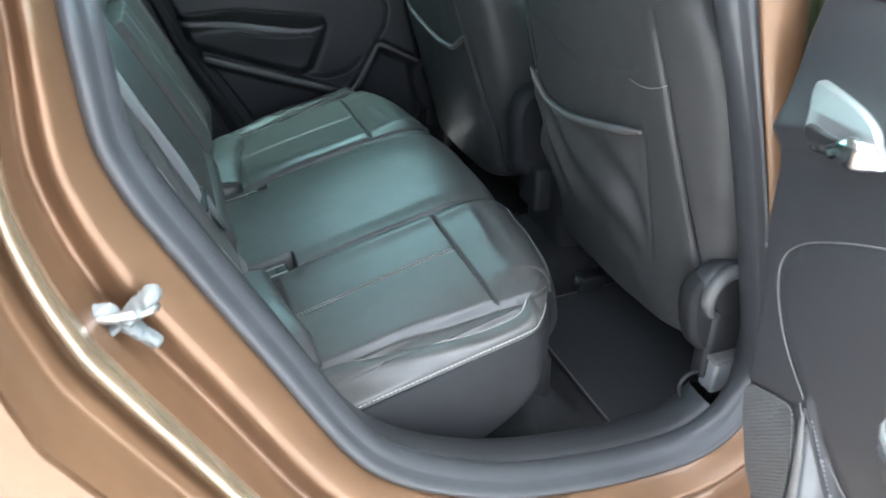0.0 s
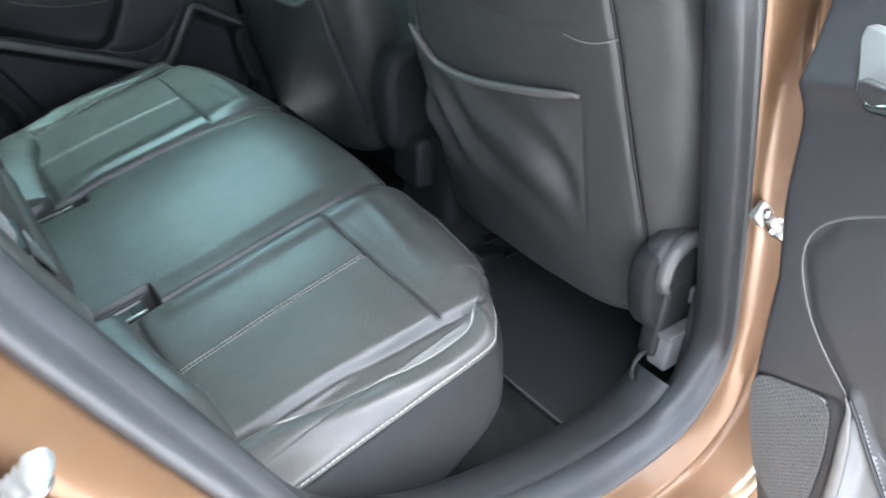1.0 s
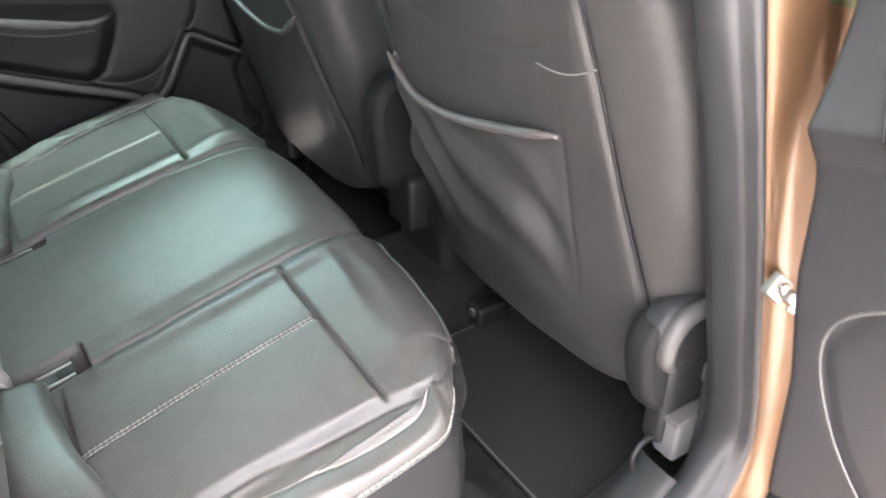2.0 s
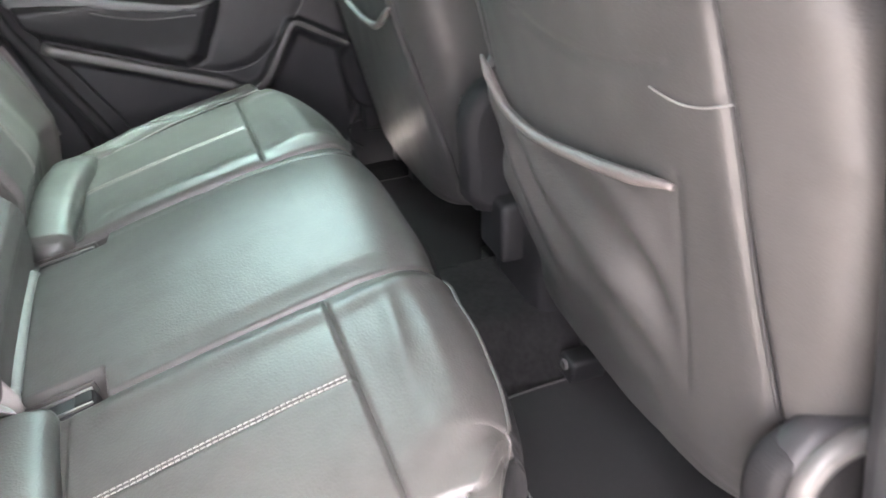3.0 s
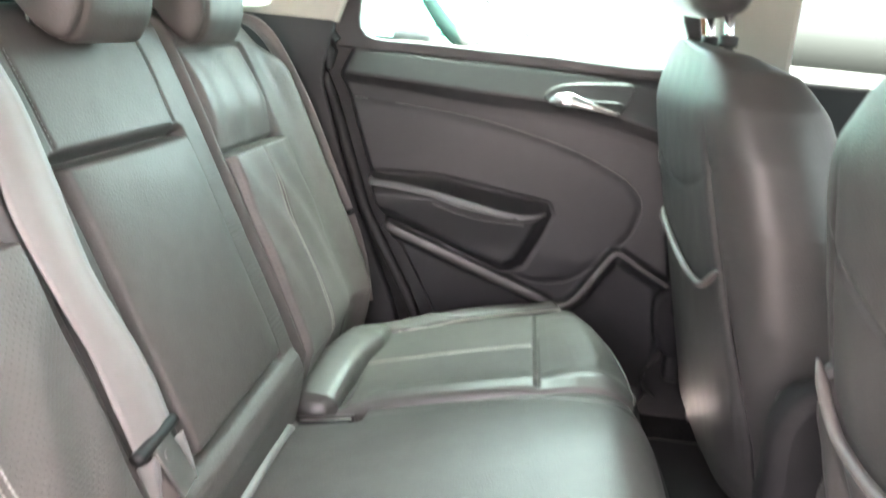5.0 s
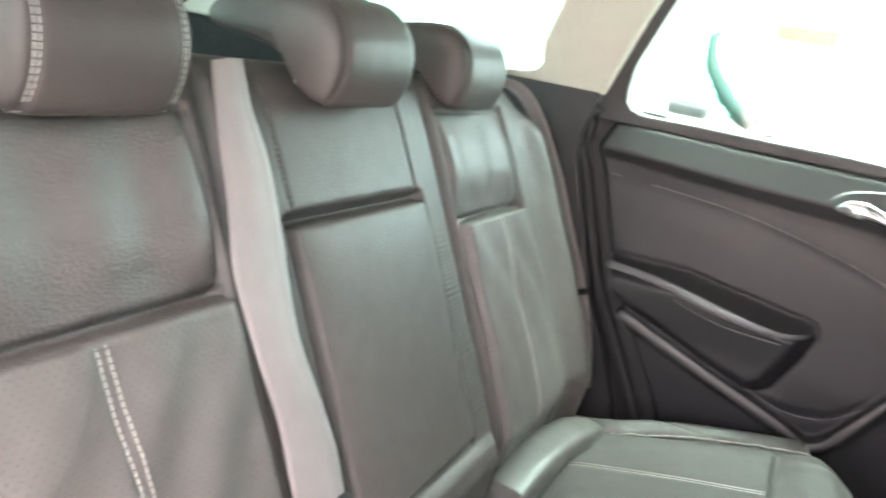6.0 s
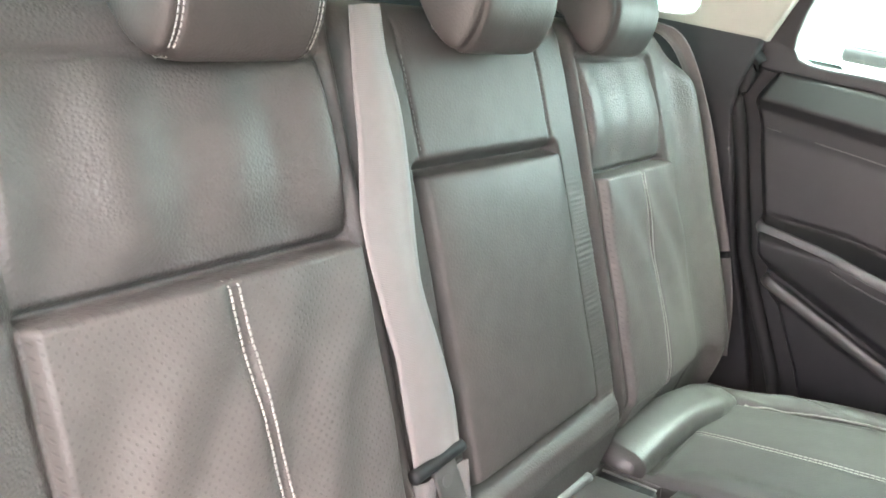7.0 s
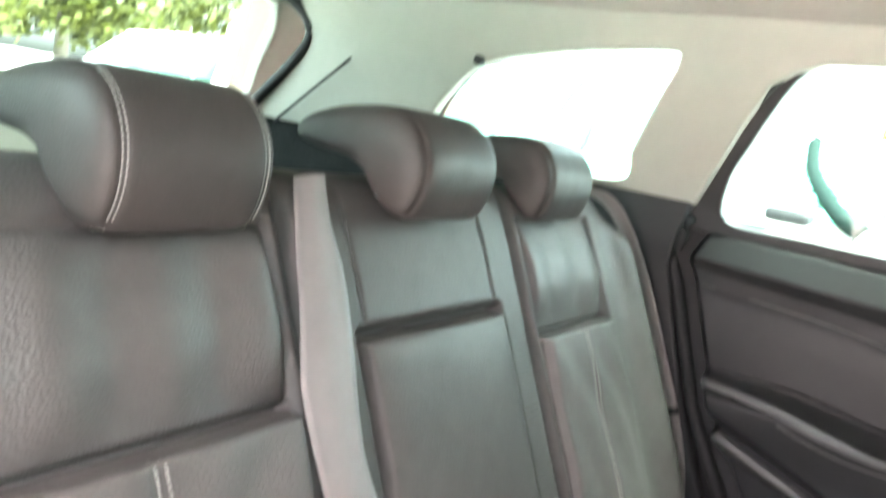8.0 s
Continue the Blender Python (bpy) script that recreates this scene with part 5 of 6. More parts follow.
    part("lever", tube("lever", np.stack(place(lv[:, 0], nn, lv[:, 1]), -1), np.interp(np.linspace(0, 1, 50), [0, 0.12, 0.3, 0.5, 1], [0.003, 0.013, 0.015, 0.009, 0.004]), 10, flat=0.5, up=out), CHROME, bowl, "bright chrome lever")
    # lock pin at the back of the waist
    pn = place(np.array([0.728, 0.728, 0.728]), np.array([0.040, 0.040, 0.040]), np.array([0.965, 0.985, 1.0]))
    part("lock_pin", tube("lock_pin", np.stack(pn, -1), np.array([0.003, 0.004, 0.004]), 8, up=out), BLACK, ob)
    # waist seal, glass and window frame
    w = np.linspace(0.02, 0.735, 40)
    part("waist_seal", tube("waist_seal", np.stack(place(w, 0 * w + 0.033, 0 * w + 0.980), -1), 0.006, 6), RUBBER_BLACK, ob)
    win = [(0.66 - x, z) for x, z in WIN_R]
    frame_out = [(0.045, 0.965)] + [tuple(p) for p in spline([(0.060, 1.02), (0.085, 1.10), (0.115, 1.20), (0.145, 1.275), (0.20, 1.297), (0.30, 1.302), (0.45, 1.299), (0.56, 1.288), (0.635, 1.258), (0.70, 1.170), (0.745, 1.085), (0.766, 1.02)], 60)] + [(0.765, 0.965)]
    me = plate("window_frame", frame_out, [win], 0.035, 0.005)
    warp(subdivide(me, 0.06), lambda x, y, z: place(x, 0.035 + y + 0.16 * np.maximum(0, z - 1.0), z))
    part("window_frame", me, PLASTIC, ob, "dark window frame", smooth=False)
    me = plate("pane", [(0.055, 0.93), (0.10, 1.10), (0.14, 1.275), (0.30, 1.290), (0.55, 1.278), (0.64, 1.225), (0.735, 1.07), (0.735, 0.93)], (), 0.0, 0.0)
    warp(me, lambda x, y, z: place(x, 0.022 + y + 0.16 * np.maximum(0, z - 1.0), z))
    part("pane", me, GLASS, ob, pane_label)
    # painted shell behind the lining
    s0 = 0.055 if is_open else 0.0
    me = plate("door_shell", [(s0, 0.28), (s0 + 0.02, 0.62), (s0 + 0.05, 0.975), (0.70, 0.975), (0.72, 0.90), (0.66, 0.70), (0.52, 0.45), (0.41, 0.28)], (), 0.045, 0.01)
    warp(me, lambda x, y, z: place(x, y - 0.012 - 0.02 * np.abs(z - 0.75), z))
    part("door_shell", me, PAINT_JAMB, ob, "orange-brown painted shell", smooth=False)
    return ob


def far_place(u, n, z):
    return 0.66 - u, 0.72 - n, z


ANG = radians(83)


def near_place(u, n, z):
    return 0.625 - u * math.cos(ANG) - n * math.sin(ANG), -0.725 - u * math.sin(ANG) + n * math.cos(ANG) + 0.24 * (z - 0.62), z + 0.055 * step(0.925, 0.978, z)


door_far = door("door_1", far_place, "closed rear door with dark lining, armrest and chrome handle", "green-tinted window pane")
door_near = door("door_2", near_place, "rear door standing wide open with dark lining", "green-tinted window pane", True)
# rear edge seal of the far door
_z = np.linspace(0.34, 0.99, 40)
_u = np.interp(_z, REAR_Z + [0.995], REAR_U + [0.755]) + 0.014
_R = np.stack([np.stack([0.66 - _u + dx, 0 * _z + yy, _z], -1) for dx, yy in ((0.13, 0.708), (0.075, 0.700), (0.02, 0.672), (0.0, 0.668), (-0.02, 0.672), (-0.05, 0.69), (-0.10, 0.700))])
part("gap_filler", grid_mesh("gap_filler", _R[..., 0], _R[..., 1], _R[..., 2]), RUBBER_BLACK, wall_left, "black shut-line rubber")
part("edge_seal", tube("edge_seal", np.stack([0.66 - _u, 0 * _z + 0.655, _z], -1), 0.012, 8), RUBBER_BLACK, wall_left, "black door seal")
_f = spline([(-0.106, 0.658, 0.94), (-0.108, 0.655, 0.985), (-0.083, 0.648, 1.08), (-0.035, 0.635, 1.165), (0.02, 0.618, 1.245), (0.07, 0.61, 1.280), (0.14, 0.605, 1.296), (0.5, 0.602, 1.300)], 60)
part("frame_seal", tube("frame_seal", _f, 0.012, 8), RUBBER_BLACK, wall_left, "black door seal")
# speaker grille and pocket of the open door
_g = plate("speaker_grille", rounded([(0.066, 0.50), (0.070, 0.552), (0.085, 0.566), (0.12, 0.578), (0.150, 0.586), (0.158, 0.578), (0.155, 0.53), (0.140, 0.46), (0.128, 0.42), (0.09, 0.42), (0.07, 0.45)], 40), (), 0.004, 0.001)
warp(_g, lambda x, y, z: near_place(x, trim_n(x, z, True) + 0.003 + y, z))
part("speaker_grille", _g, MESH_GRILLE, door_near, "fine black mesh grille")
_b = disc_bm(0.030, 0.02, pose(0, 0, 0, 0, 90, 0), 0.005)
_x, _y, _z0 = near_place(0.30, 0.085, 0.45)
bmesh.ops.transform(_b, matrix=Matrix.Translation((_x, _y, _z0)), verts=_b.verts)
part("pocket_knob", _b, CHROME, door_near, "bright round boss")

# door striker under lumps of white grease on the rear jamb
striker = thing("door_striker", "steel door striker smeared with white grease", "striker", at=(-0.103, -0.727, 0.760))
part("loop", tube("loop", spline([(-0.024, 0.0, 0.008), (-0.026, -0.012, 0.010), (-0.012, -0.018, 0.010), (0.012, -0.018, 0.010), (0.026, -0.012, 0.010), (0.024, 0.0, 0.008)], 40), 0.0045, 8), STEEL, striker, "steel loop")


def grease(name, limbs, seed):
    """A lumpy smear: capsules (x, z, x, z, width, height) melted together on the jamb's face."""
    u, v = np.meshgrid(np.linspace(-0.046, 0.046, 90), np.linspace(-0.046, 0.046, 90), indexing="ij")
    h = np.zeros(u.shape)
    for ax, az, bx, bz, w, top in limbs:
        ex, ez = bx - ax, bz - az
        t = np.clip(((u - ax) * ex + (v - az) * ez) / (ex * ex + ez * ez), 0, 1)
        d = np.hypot(u - ax - t * ex, v - az - t * ez) + 0.0016 * wobble(u, v, 160, seed)
        h = np.maximum(h, top * np.sqrt(np.clip(1 - (d / w) ** 2, 0, 1)))
    h = h * (1 + 0.22 * wobble(u, v, 190, seed + 1))
    part(name, grid_mesh(name, 0.84 * u, -0.008 - 0.8 * h, 0.84 * v, cells(h > 0.0004)), GREASE, striker, "lump of white grease")


grease("grease", [(0.030, 0.026, 0.004, 0.004, 0.0105, 0.017), (0.004, 0.004, -0.034, -0.020, 0.0055, 0.013)], 31)
grease("grease", [(-0.031, 0.014, -0.014, 0.010, 0.0115, 0.014), (-0.014, 0.010, 0.010, -0.014, 0.0085, 0.012), (0.010, -0.014, 0.024, -0.031, 0.0085, 0.011)], 34)

# check strap between the pillar and the open door
strap = thing("door_check_strap", "bare metal door check strap on the painted pillar", "hinge")
def strap_piece(bm, m):
    bmesh.ops.transform(bm, matrix=m @ Matrix.Scale(0.8, 4), verts=bm.verts)
    return bm


_m = pose(0.634, -0.716, 0.688, 0, 42, -4)
part("bracket", strap_piece(box_bm(-0.014, 0.020, -0.006, 0.006, -0.014, 0.014, 0.003), _m), STEEL, strap, "bent zinc bracket")
part("bolt", strap_piece(disc_bm(0.007, 0.012, pose(-0.004, -0.008, 0.002, 90, 0, 0), 0.002, 8), _m), CHROME, strap)
part("strap", strap_piece(box_bm(0.010, 0.092, -0.018, -0.006, -0.007, 0.007, 0.003), _m), STEEL, strap, "bare metal arm")
part("pin", strap_piece(disc_bm(0.005, 0.026, pose(0.034, -0.012, 0.0, 0, 0, 0), 0.001, 12), _m), CHROME, strap)
part("stop", strap_piece(box_bm(0.044, 0.058, -0.022, -0.002, -0.011, 0.011, 0.003), _m), STEEL, strap)


# ---- front seats ----
def pocket_line(a):
    """Sag of a map pocket's hem; a counts from the outboard to the inboard side."""
    return np.interp(a, [-0.16, -0.135, -0.068, 0.028, 0.09, 0.157, 0.19, 0.225], [0.004, 0.002, -0.014, -0.034, -0.042, -0.040, -0.024, 0.002])


def front_seat(yc, x0, z0, outboard, label, sag=1.0):
    """A front seat seen from behind; x0 at height z0 is the plane of its back. outboard: which side its knob is on."""
    ob = thing("bucket_seat", label, "seat", "front seats", at=(x0 + 0.2, yc, 0.25))
    o = Vector((x0 + 0.2, yc, 0.25))
    zz = np.concatenate([np.linspace(0.405, 0.96, 160), 0.96 + 0.075 * np.sin(np.linspace(0, math.pi / 2, 30))[1:]])
    th = np.linspace(0, math.tau, 560, endpoint=False)
    Zg, Tg = np.meshgrid(zz, th, indexing="ij")
    w_of = lambda z: np.interp(z, [0.405, 0.415, 0.43, 0.46, 0.55, 0.70, 0.82, 0.90, 0.96, 1.0, 1.02, 1.035], [0.205, 0.235, 0.250, 0.258, 0.268, 0.288, 0.290, 0.275, 0.245, 0.20, 0.15, 0.02])
    d_of = lambda z: np.interp(z, [0.405, 0.42, 0.45, 0.60, 0.8, 0.95, 1.0, 1.02, 1.035], [0.045, 0.070, 0.088, 0.095, 0.085, 0.065, 0.05, 0.035, 0.008])
    w, d = w_of(Zg), d_of(Zg)
    e = 0.66

    def cover_x(y, z):
        """The back face's place at a width and height."""
        sn = np.sqrt(np.clip(1 - np.clip(np.abs(y) / w_of(z), 0, 1) ** (2 / e), 0, 1))
        return x0 + (z0 - z) * 0.256 + 0.02 * step(0.93, 1.03, z) + d_of(z) * (1 - sn ** 0.62) - o.x

    cy = np.sign(np.cos(Tg)) * np.abs(np.cos(Tg)) ** e
    cx = np.sign(np.sin(Tg)) * np.abs(np.sin(Tg)) ** 0.62
    Y = w * cy
    front = np.maximum(0, cx)
    xr = x0 + (z0 - Zg) * 0.256 + 0.02 * step(0.93, 1.03, Zg)
    X = xr + d * (1 + cx) + front * 0.05 * np.exp(-((np.abs(Y) - 0.2) / 0.05) ** 2)
    # back face relief: pocket, folds, upper seam, corner seams
    a = -outboard * Y
    lip = z0 + pocket_line(a)
    low_edge = -0.146 + 0.02 * np.clip(z0 - Zg, 0, 0.3)
    inside = step(-0.006, 0.012, a - low_edge) * (1 - step(0.215, 0.235, a))
    rf = step(0.2, 0.85, -cx)
    below = 1 - step(-0.005, 0.004, Zg - lip)
    r = 0.012 * sag * below * inside * step(0.44, 0.60, Zg) * (0.06 + 0.94 * step(0.0, 0.09, a - low_edge))
    fold = np.sin((Y * outboard * 0.8 + (Zg - 0.6) * 0.9) * 55 + 1.5 * np.sin(Y * 20)) * np.exp(-((Zg - 0.62) / 0.09) ** 2) + 0.5 * wobble(Y, Zg, 26, 6)
    r += 0.0085 * sag * below * inside * fold * step(0.0, 0.05, a - low_edge)
    r += -0.0018 * (groove(a - low_edge, 0.004) * step(0.50, 0.58, Zg) + groove(a - 0.225, 0.008)) * (Zg < z0 + 0.02)
    r += -0.0022 * groove(Zg - (z0 + 0.075 + 0.05 * (Y / 0.2) ** 2), 0.005) * inside
    seam_y = np.interp(Zg, [0.46, 0.52, 0.82, 1.0], [0.236, 0.238, 0.203, 0.17])
    r += (-0.0065 * groove(np.abs(Y) - seam_y, 0.0045) + 0.0010 * (groove(np.abs(Y) - seam_y - 0.017, 0.011) + groove(np.abs(Y) - seam_y + 0.017, 0.011))) * (1 - step(0.86, 0.95, Zg))
    r += 0.0015 * wobble(Y * 1.5 + Tg * 0.1, Zg, 16, 11)
    X, Z2 = X - r * rf - o.x, Zg - o.z
    keep_p = (below * inside > 0.5) & (rf > 0.2)
    kp = keep_p[:-1]
    part("back_cover", grid_mesh("back_cover", X, Y, Z2, ~kp, wrap=True), LEATHER_BACK, ob, "dark leatherette cover")
    part("map_pocket", grid_mesh("map_pocket", X, Y, Z2, kp, wrap=True), LEATHER_BACK, ob, "sagging pocket with folds")
    # elastic hem of the pocket
    yy = np.linspace(-0.145, 0.228, 70) * -outboard
    aa = -outboard * yy
    hz = z0 + pocket_line(aa)
    hem = np.stack([cover_x(yy, hz) - np.interp(aa, [-0.145, -0.11, 0.2], [0.002, 0.009, 0.010]), yy, hz - o.z], -1)
    k = np.ones(7) / 7
    for c in (0, 2):
        hem[3:-3, c] = np.convolve(hem[:, c], k, "valid")
    part("pocket_hem", tube("pocket_hem", hem, np.interp(np.linspace(0, 1, 70), [0, 0.10, 0.5, 0.94, 1], [0.003, 0.0065, 0.006, 0.006, 0.002]), 10, up=(1, 0, 0)), LEATHER, ob, "thick elastic hem")
    # cross seam at the corner, its highlight drawn as a pale cord
    tt = np.linspace(0, 1, 24)
    cy_, cz_ = outboard * (0.128 + 0.078 * tt), z0 + 0.080 - 0.008 * np.sin(tt * math.pi) + 0.012 * tt
    ct = np.stack([cover_x(cy_, cz_) - 0.0028, cy_, cz_ - o.z], -1)
    part("corner_glint", tube("corner_glint", ct, 0.0009, 6), PIPING, ob, "corner seam line with its highlight painted pale")
    sz = np.linspace(0.47, 0.95, 60)
    for sg in (-1, 1):
        sy = sg * np.interp(sz, [0.46, 0.52, 0.82, 1.0], [0.236, 0.238, 0.203, 0.17])
        part("corner_seam", tube("corner_seam", np.stack([cover_x(sy, sz) + 0.004, sy, sz - o.z], -1), 0.0022, 6), RUBBER_BLACK, ob, "dark sewn seam")
    # seat cushion and base
    bm = box_bm(0.10, 0.62, -0.25, 0.25, 0.13, 0.27, 0.05, 5)
    bmesh.ops.transform(bm, matrix=Matrix.Translation((-0.10, 0, 0)), verts=bm.verts)
    part("seat_cushion", bm, LEATHER, ob, "black leather cushion")
    part("base", box_bm(0.03, 0.42, -0.20, 0.20, 0.05, 0.15, 0.01), BLACK, ob)
    for s in (-1, 1):
        part("rail", box_bm(-0.03, 0.46, s * 0.21 - 0.018, s * 0.21 + 0.018, 0.0, 0.05, 0.004), BLACK, ob)
        part("side_shield", box_bm(0.02, 0.36, s * 0.245 - 0.016, s * 0.245 + 0.016, 0.08, 0.24, 0.014, 4), BLACK, ob)
    # backrest hinge cover with a dark cap inside an open rim
    kx, ky, kz = x0 + 0.100 - o.x, outboard * 0.262, z0 - 0.212 - o.z
    m = Matrix.Translation((kx, ky, kz)) @ pose(0, 0, 0, 90, 0, 0)
    cover = part("hinge_cover", disc_bm(0.054, 0.036, m, 0.012, 48), PLASTIC, ob, "round dark hinge cover")
    ra = np.linspace(radians(15), radians(235), 48)
    ring = np.stack([kx + 0.041 * np.cos(ra), 0 * ra + ky + outboard * 0.022, kz + 0.041 * np.sin(ra)], -1)
    part("rim", tube("rim", ring, np.interp(np.linspace(0, 1, 48), [0, 0.15, 0.8, 1], [0.007, 0.0115, 0.0105, 0.004]), 12, up=(0, 1, 0)), PLASTIC_RIM, cover, "paler raised open rim")
    part("hinge_cap", disc_bm(0.034, 0.052, m, 0.009, 48), SIDE_VINYL, cover, "dark round cap")
    skirt = plate("cover_skirt", rounded([(kx - 0.050, kz + 0.01), (kx - 0.046, kz - 0.05), (kx - 0.026, kz - 0.092), (kx + 0.005, kz - 0.100), (kx + 0.040, kz - 0.07), (kx + 0.055, kz), (kx, kz + 0.03)], 40), (), 0.038, 0.010)
    part("cover_skirt", warp(skirt, lambda x, y, z: (x, y + ky - outboard * 0.004, z)), SIDE_VINYL, ob, "dark plastic skirt")
    part("hinge_arm", box_bm(kx - 0.02, kx + 0.07, ky - 0.02, ky + 0.012, kz - 0.16, kz - 0.02, 0.012, 4), BLACK, ob)
    ly = sorted((ky + outboard * 0.008, ky + outboard * 0.034))
    part("side_lever", box_bm(kx + 0.036, kx + 0.060, ly[0], ly[1], kz - 0.080, kz - 0.052, 0.008), PLASTIC_RIM, ob, "small grey lever end")
    # far seat's cap and lip are black: the footwell's shade is in their colour
    cap = part("rail_cap", box_bm(kx - 0.012, kx + 0.040, ly[0] - 0.004, ly[1] + 0.004, kz - 0.175, kz - 0.115, 0.007), PLASTIC_MID if outboard < 0 else BLACK, ob, "grey rail end cap, blackened on the far seat for its shade")
    part("cap_lip", box_bm(kx - 0.016, kx + 0.044, ly[0] - 0.006, ly[1] + 0.006, kz - 0.118, kz - 0.108, 0.003), PLASTIC_RIM if outboard < 0 else BLACK, cap, "lip of the cap, blackened with it on the far seat")
    wire = spline([(kx - 0.005, ky + outboard * 0.010, kz - 0.150), (kx - 0.034, ky + outboard * 0.010, kz - 0.148), (kx - 0.052, ky + outboard * 0.012, kz - 0.165), (kx - 0.044, ky + outboard * 0.018, kz - 0.195), (kx - 0.020, ky + outboard * 0.022, kz - 0.215)], 40)
    part("cable_loop", tube("cable_loop", wire, 0.0035, 8), BLACK, ob, "black bent cable")
    # head restraint on two bright posts
    hx = x0 - (1.06 - z0) * 0.256 + 0.06 - o.x
    hp = np.linspace(0, math.tau, 90, endpoint=False)
    tz = np.linspace(0, 1, 40)
    T, A = np.meshgrid(tz, hp, indexing="ij")
    s = np.clip(1 - np.abs(2 * T - 1) ** 5, 0.0, 1) ** 0.4
    ry = 0.135 * s * (1 - 0.10 * T)
    rx = 0.050 * s
    hX = hx + rx * np.sign(np.sin(A)) * np.abs(np.sin(A)) ** 0.7 - 0.04 * T
    hY = ry * np.sign(np.cos(A)) * np.abs(np.cos(A)) ** 0.55
    hY = hY * (1 - 0.02 * groove(np.abs(hY) - 0.085, 0.005))
    hZ = 1.065 - o.z + 0.20 * T
    part("headrest", grid_mesh("headrest", hX, hY, hZ, wrap=True), LEATHER_BACK, ob, "dark leather headrest")
    for sy in (-0.055, 0.055):
        part("post", tube("post", [(hx + 0.03, sy, 0.99 - o.z), (hx + 0.012, sy, 1.10 - o.z)], 0.0065, 12), CHROME, ob, "bright chrome post")
        part("post_sleeve", disc_bm(0.013, 0.016, Matrix.Translation((hx + 0.022, sy, 1.036 - o.z)), 0.003, 20), BLACK, ob)
    return ob


front_seat(-0.325, 0.591, 0.748, -1, "near front seat with dark leatherette back and sagging map pocket")
front_seat(0.375, 0.556, 0.752, 1, "far front seat with dark leatherette back and map pocket", 0.1)

# centre console between the seats
console = thing("centre_console", "dark plastic centre console with a padded armrest end", "console")
part("body", box_bm(0.70, 1.55, -0.085, 0.085, 0.30, 0.52, 0.03, 4), BLACK, console)
_me = plate("armrest_end", rounded([(0.655, 0.50), (0.645, 0.56), (0.640, 0.62), (0.660, 0.660), (0.72, 0.668), (0.95, 0.665), (0.96, 0.60), (0.90, 0.52), (0.75, 0.50)], 60), (), 0.066, 0.018)
warp(_me, lambda x, y, z: (x, 0.85 * y + 0.034, z - 0.010))
part("armrest", _me, SIDE_VINYL, console, "dark padded armrest")
part("armrest_edge", tube("armrest_edge", spline([(0.636, 0.060, 0.640), (0.632, 0.060, 0.59), (0.634, 0.050, 0.545), (0.640, 0.030, 0.520), (0.648, 0.008, 0.512)], 40), 0.0022, 6), PLASTIC_RIM, console)
part("latch_box", box_bm(0.665, 0.72, -0.03, 0.055, 0.40, 0.50, 0.012, 3), BLACK, console)
# seat adjuster bracket at the foot of the near seat
clip = thing("seat_rail_bracket", "small black bracket on the floor at the seat rail", "bracket")
part("bracket", box_bm(0.715, 0.775, -0.175, -0.135, 0.26, 0.30, 0.008), BLACK, clip)
part("bolt", disc_bm(0.008, 0.01, pose(0.715, -0.155, 0.288, 0, 90, 0), 0.001, 16), PLASTIC_RIM, clip)
# front belt buckle glints at the pillar
anchor = thing("front_belt_anchor", "bright belt anchor bolts on the pillar beside the seat", "belt anchor")
part("bolt", disc_bm(0.006, 0.02, pose(0.650, -0.606, 0.808, 90, 0, 0), 0.001, 16), CHROME, anchor)
part("bolt", disc_bm(0.005, 0.02, pose(0.668, -0.602, 0.772, 90, 0, 0), 0.001, 16), CHROME, anchor)
part("bolt", disc_bm(0.005, 0.010, pose(0.690, -0.628, 0.628, 90, 0, 0), 0.001, 16), STEEL, anchor)


# ---- outside ----
_n = 40
_gx, _gy = np.meshgrid(np.sign(np.linspace(-1, 1, _n)) * np.abs(np.linspace(-1, 1, _n)) ** 3 * 900, np.sign(np.linspace(-1, 1, _n)) * np.abs(np.linspace(-1, 1, _n)) ** 3 * 900, indexing="ij")
tagged(part("ground", grid_mesh("ground", _gx, _gy, 0 * _gx), ASPHALT), "pale worn asphalt of a parking lot", "ground", kind="structure")


def bay_line(x, y):
    return tagged(part("bay_line", box_bm(x, x + 4.8, y - 0.05, y + 0.05, 0.0, 0.004), LINE_PAINT), "white painted parking bay line", "road marking", "parking bay lines")


for k in range(6):
    bay_line(-2.1, -1.45 + 2.6 * k)


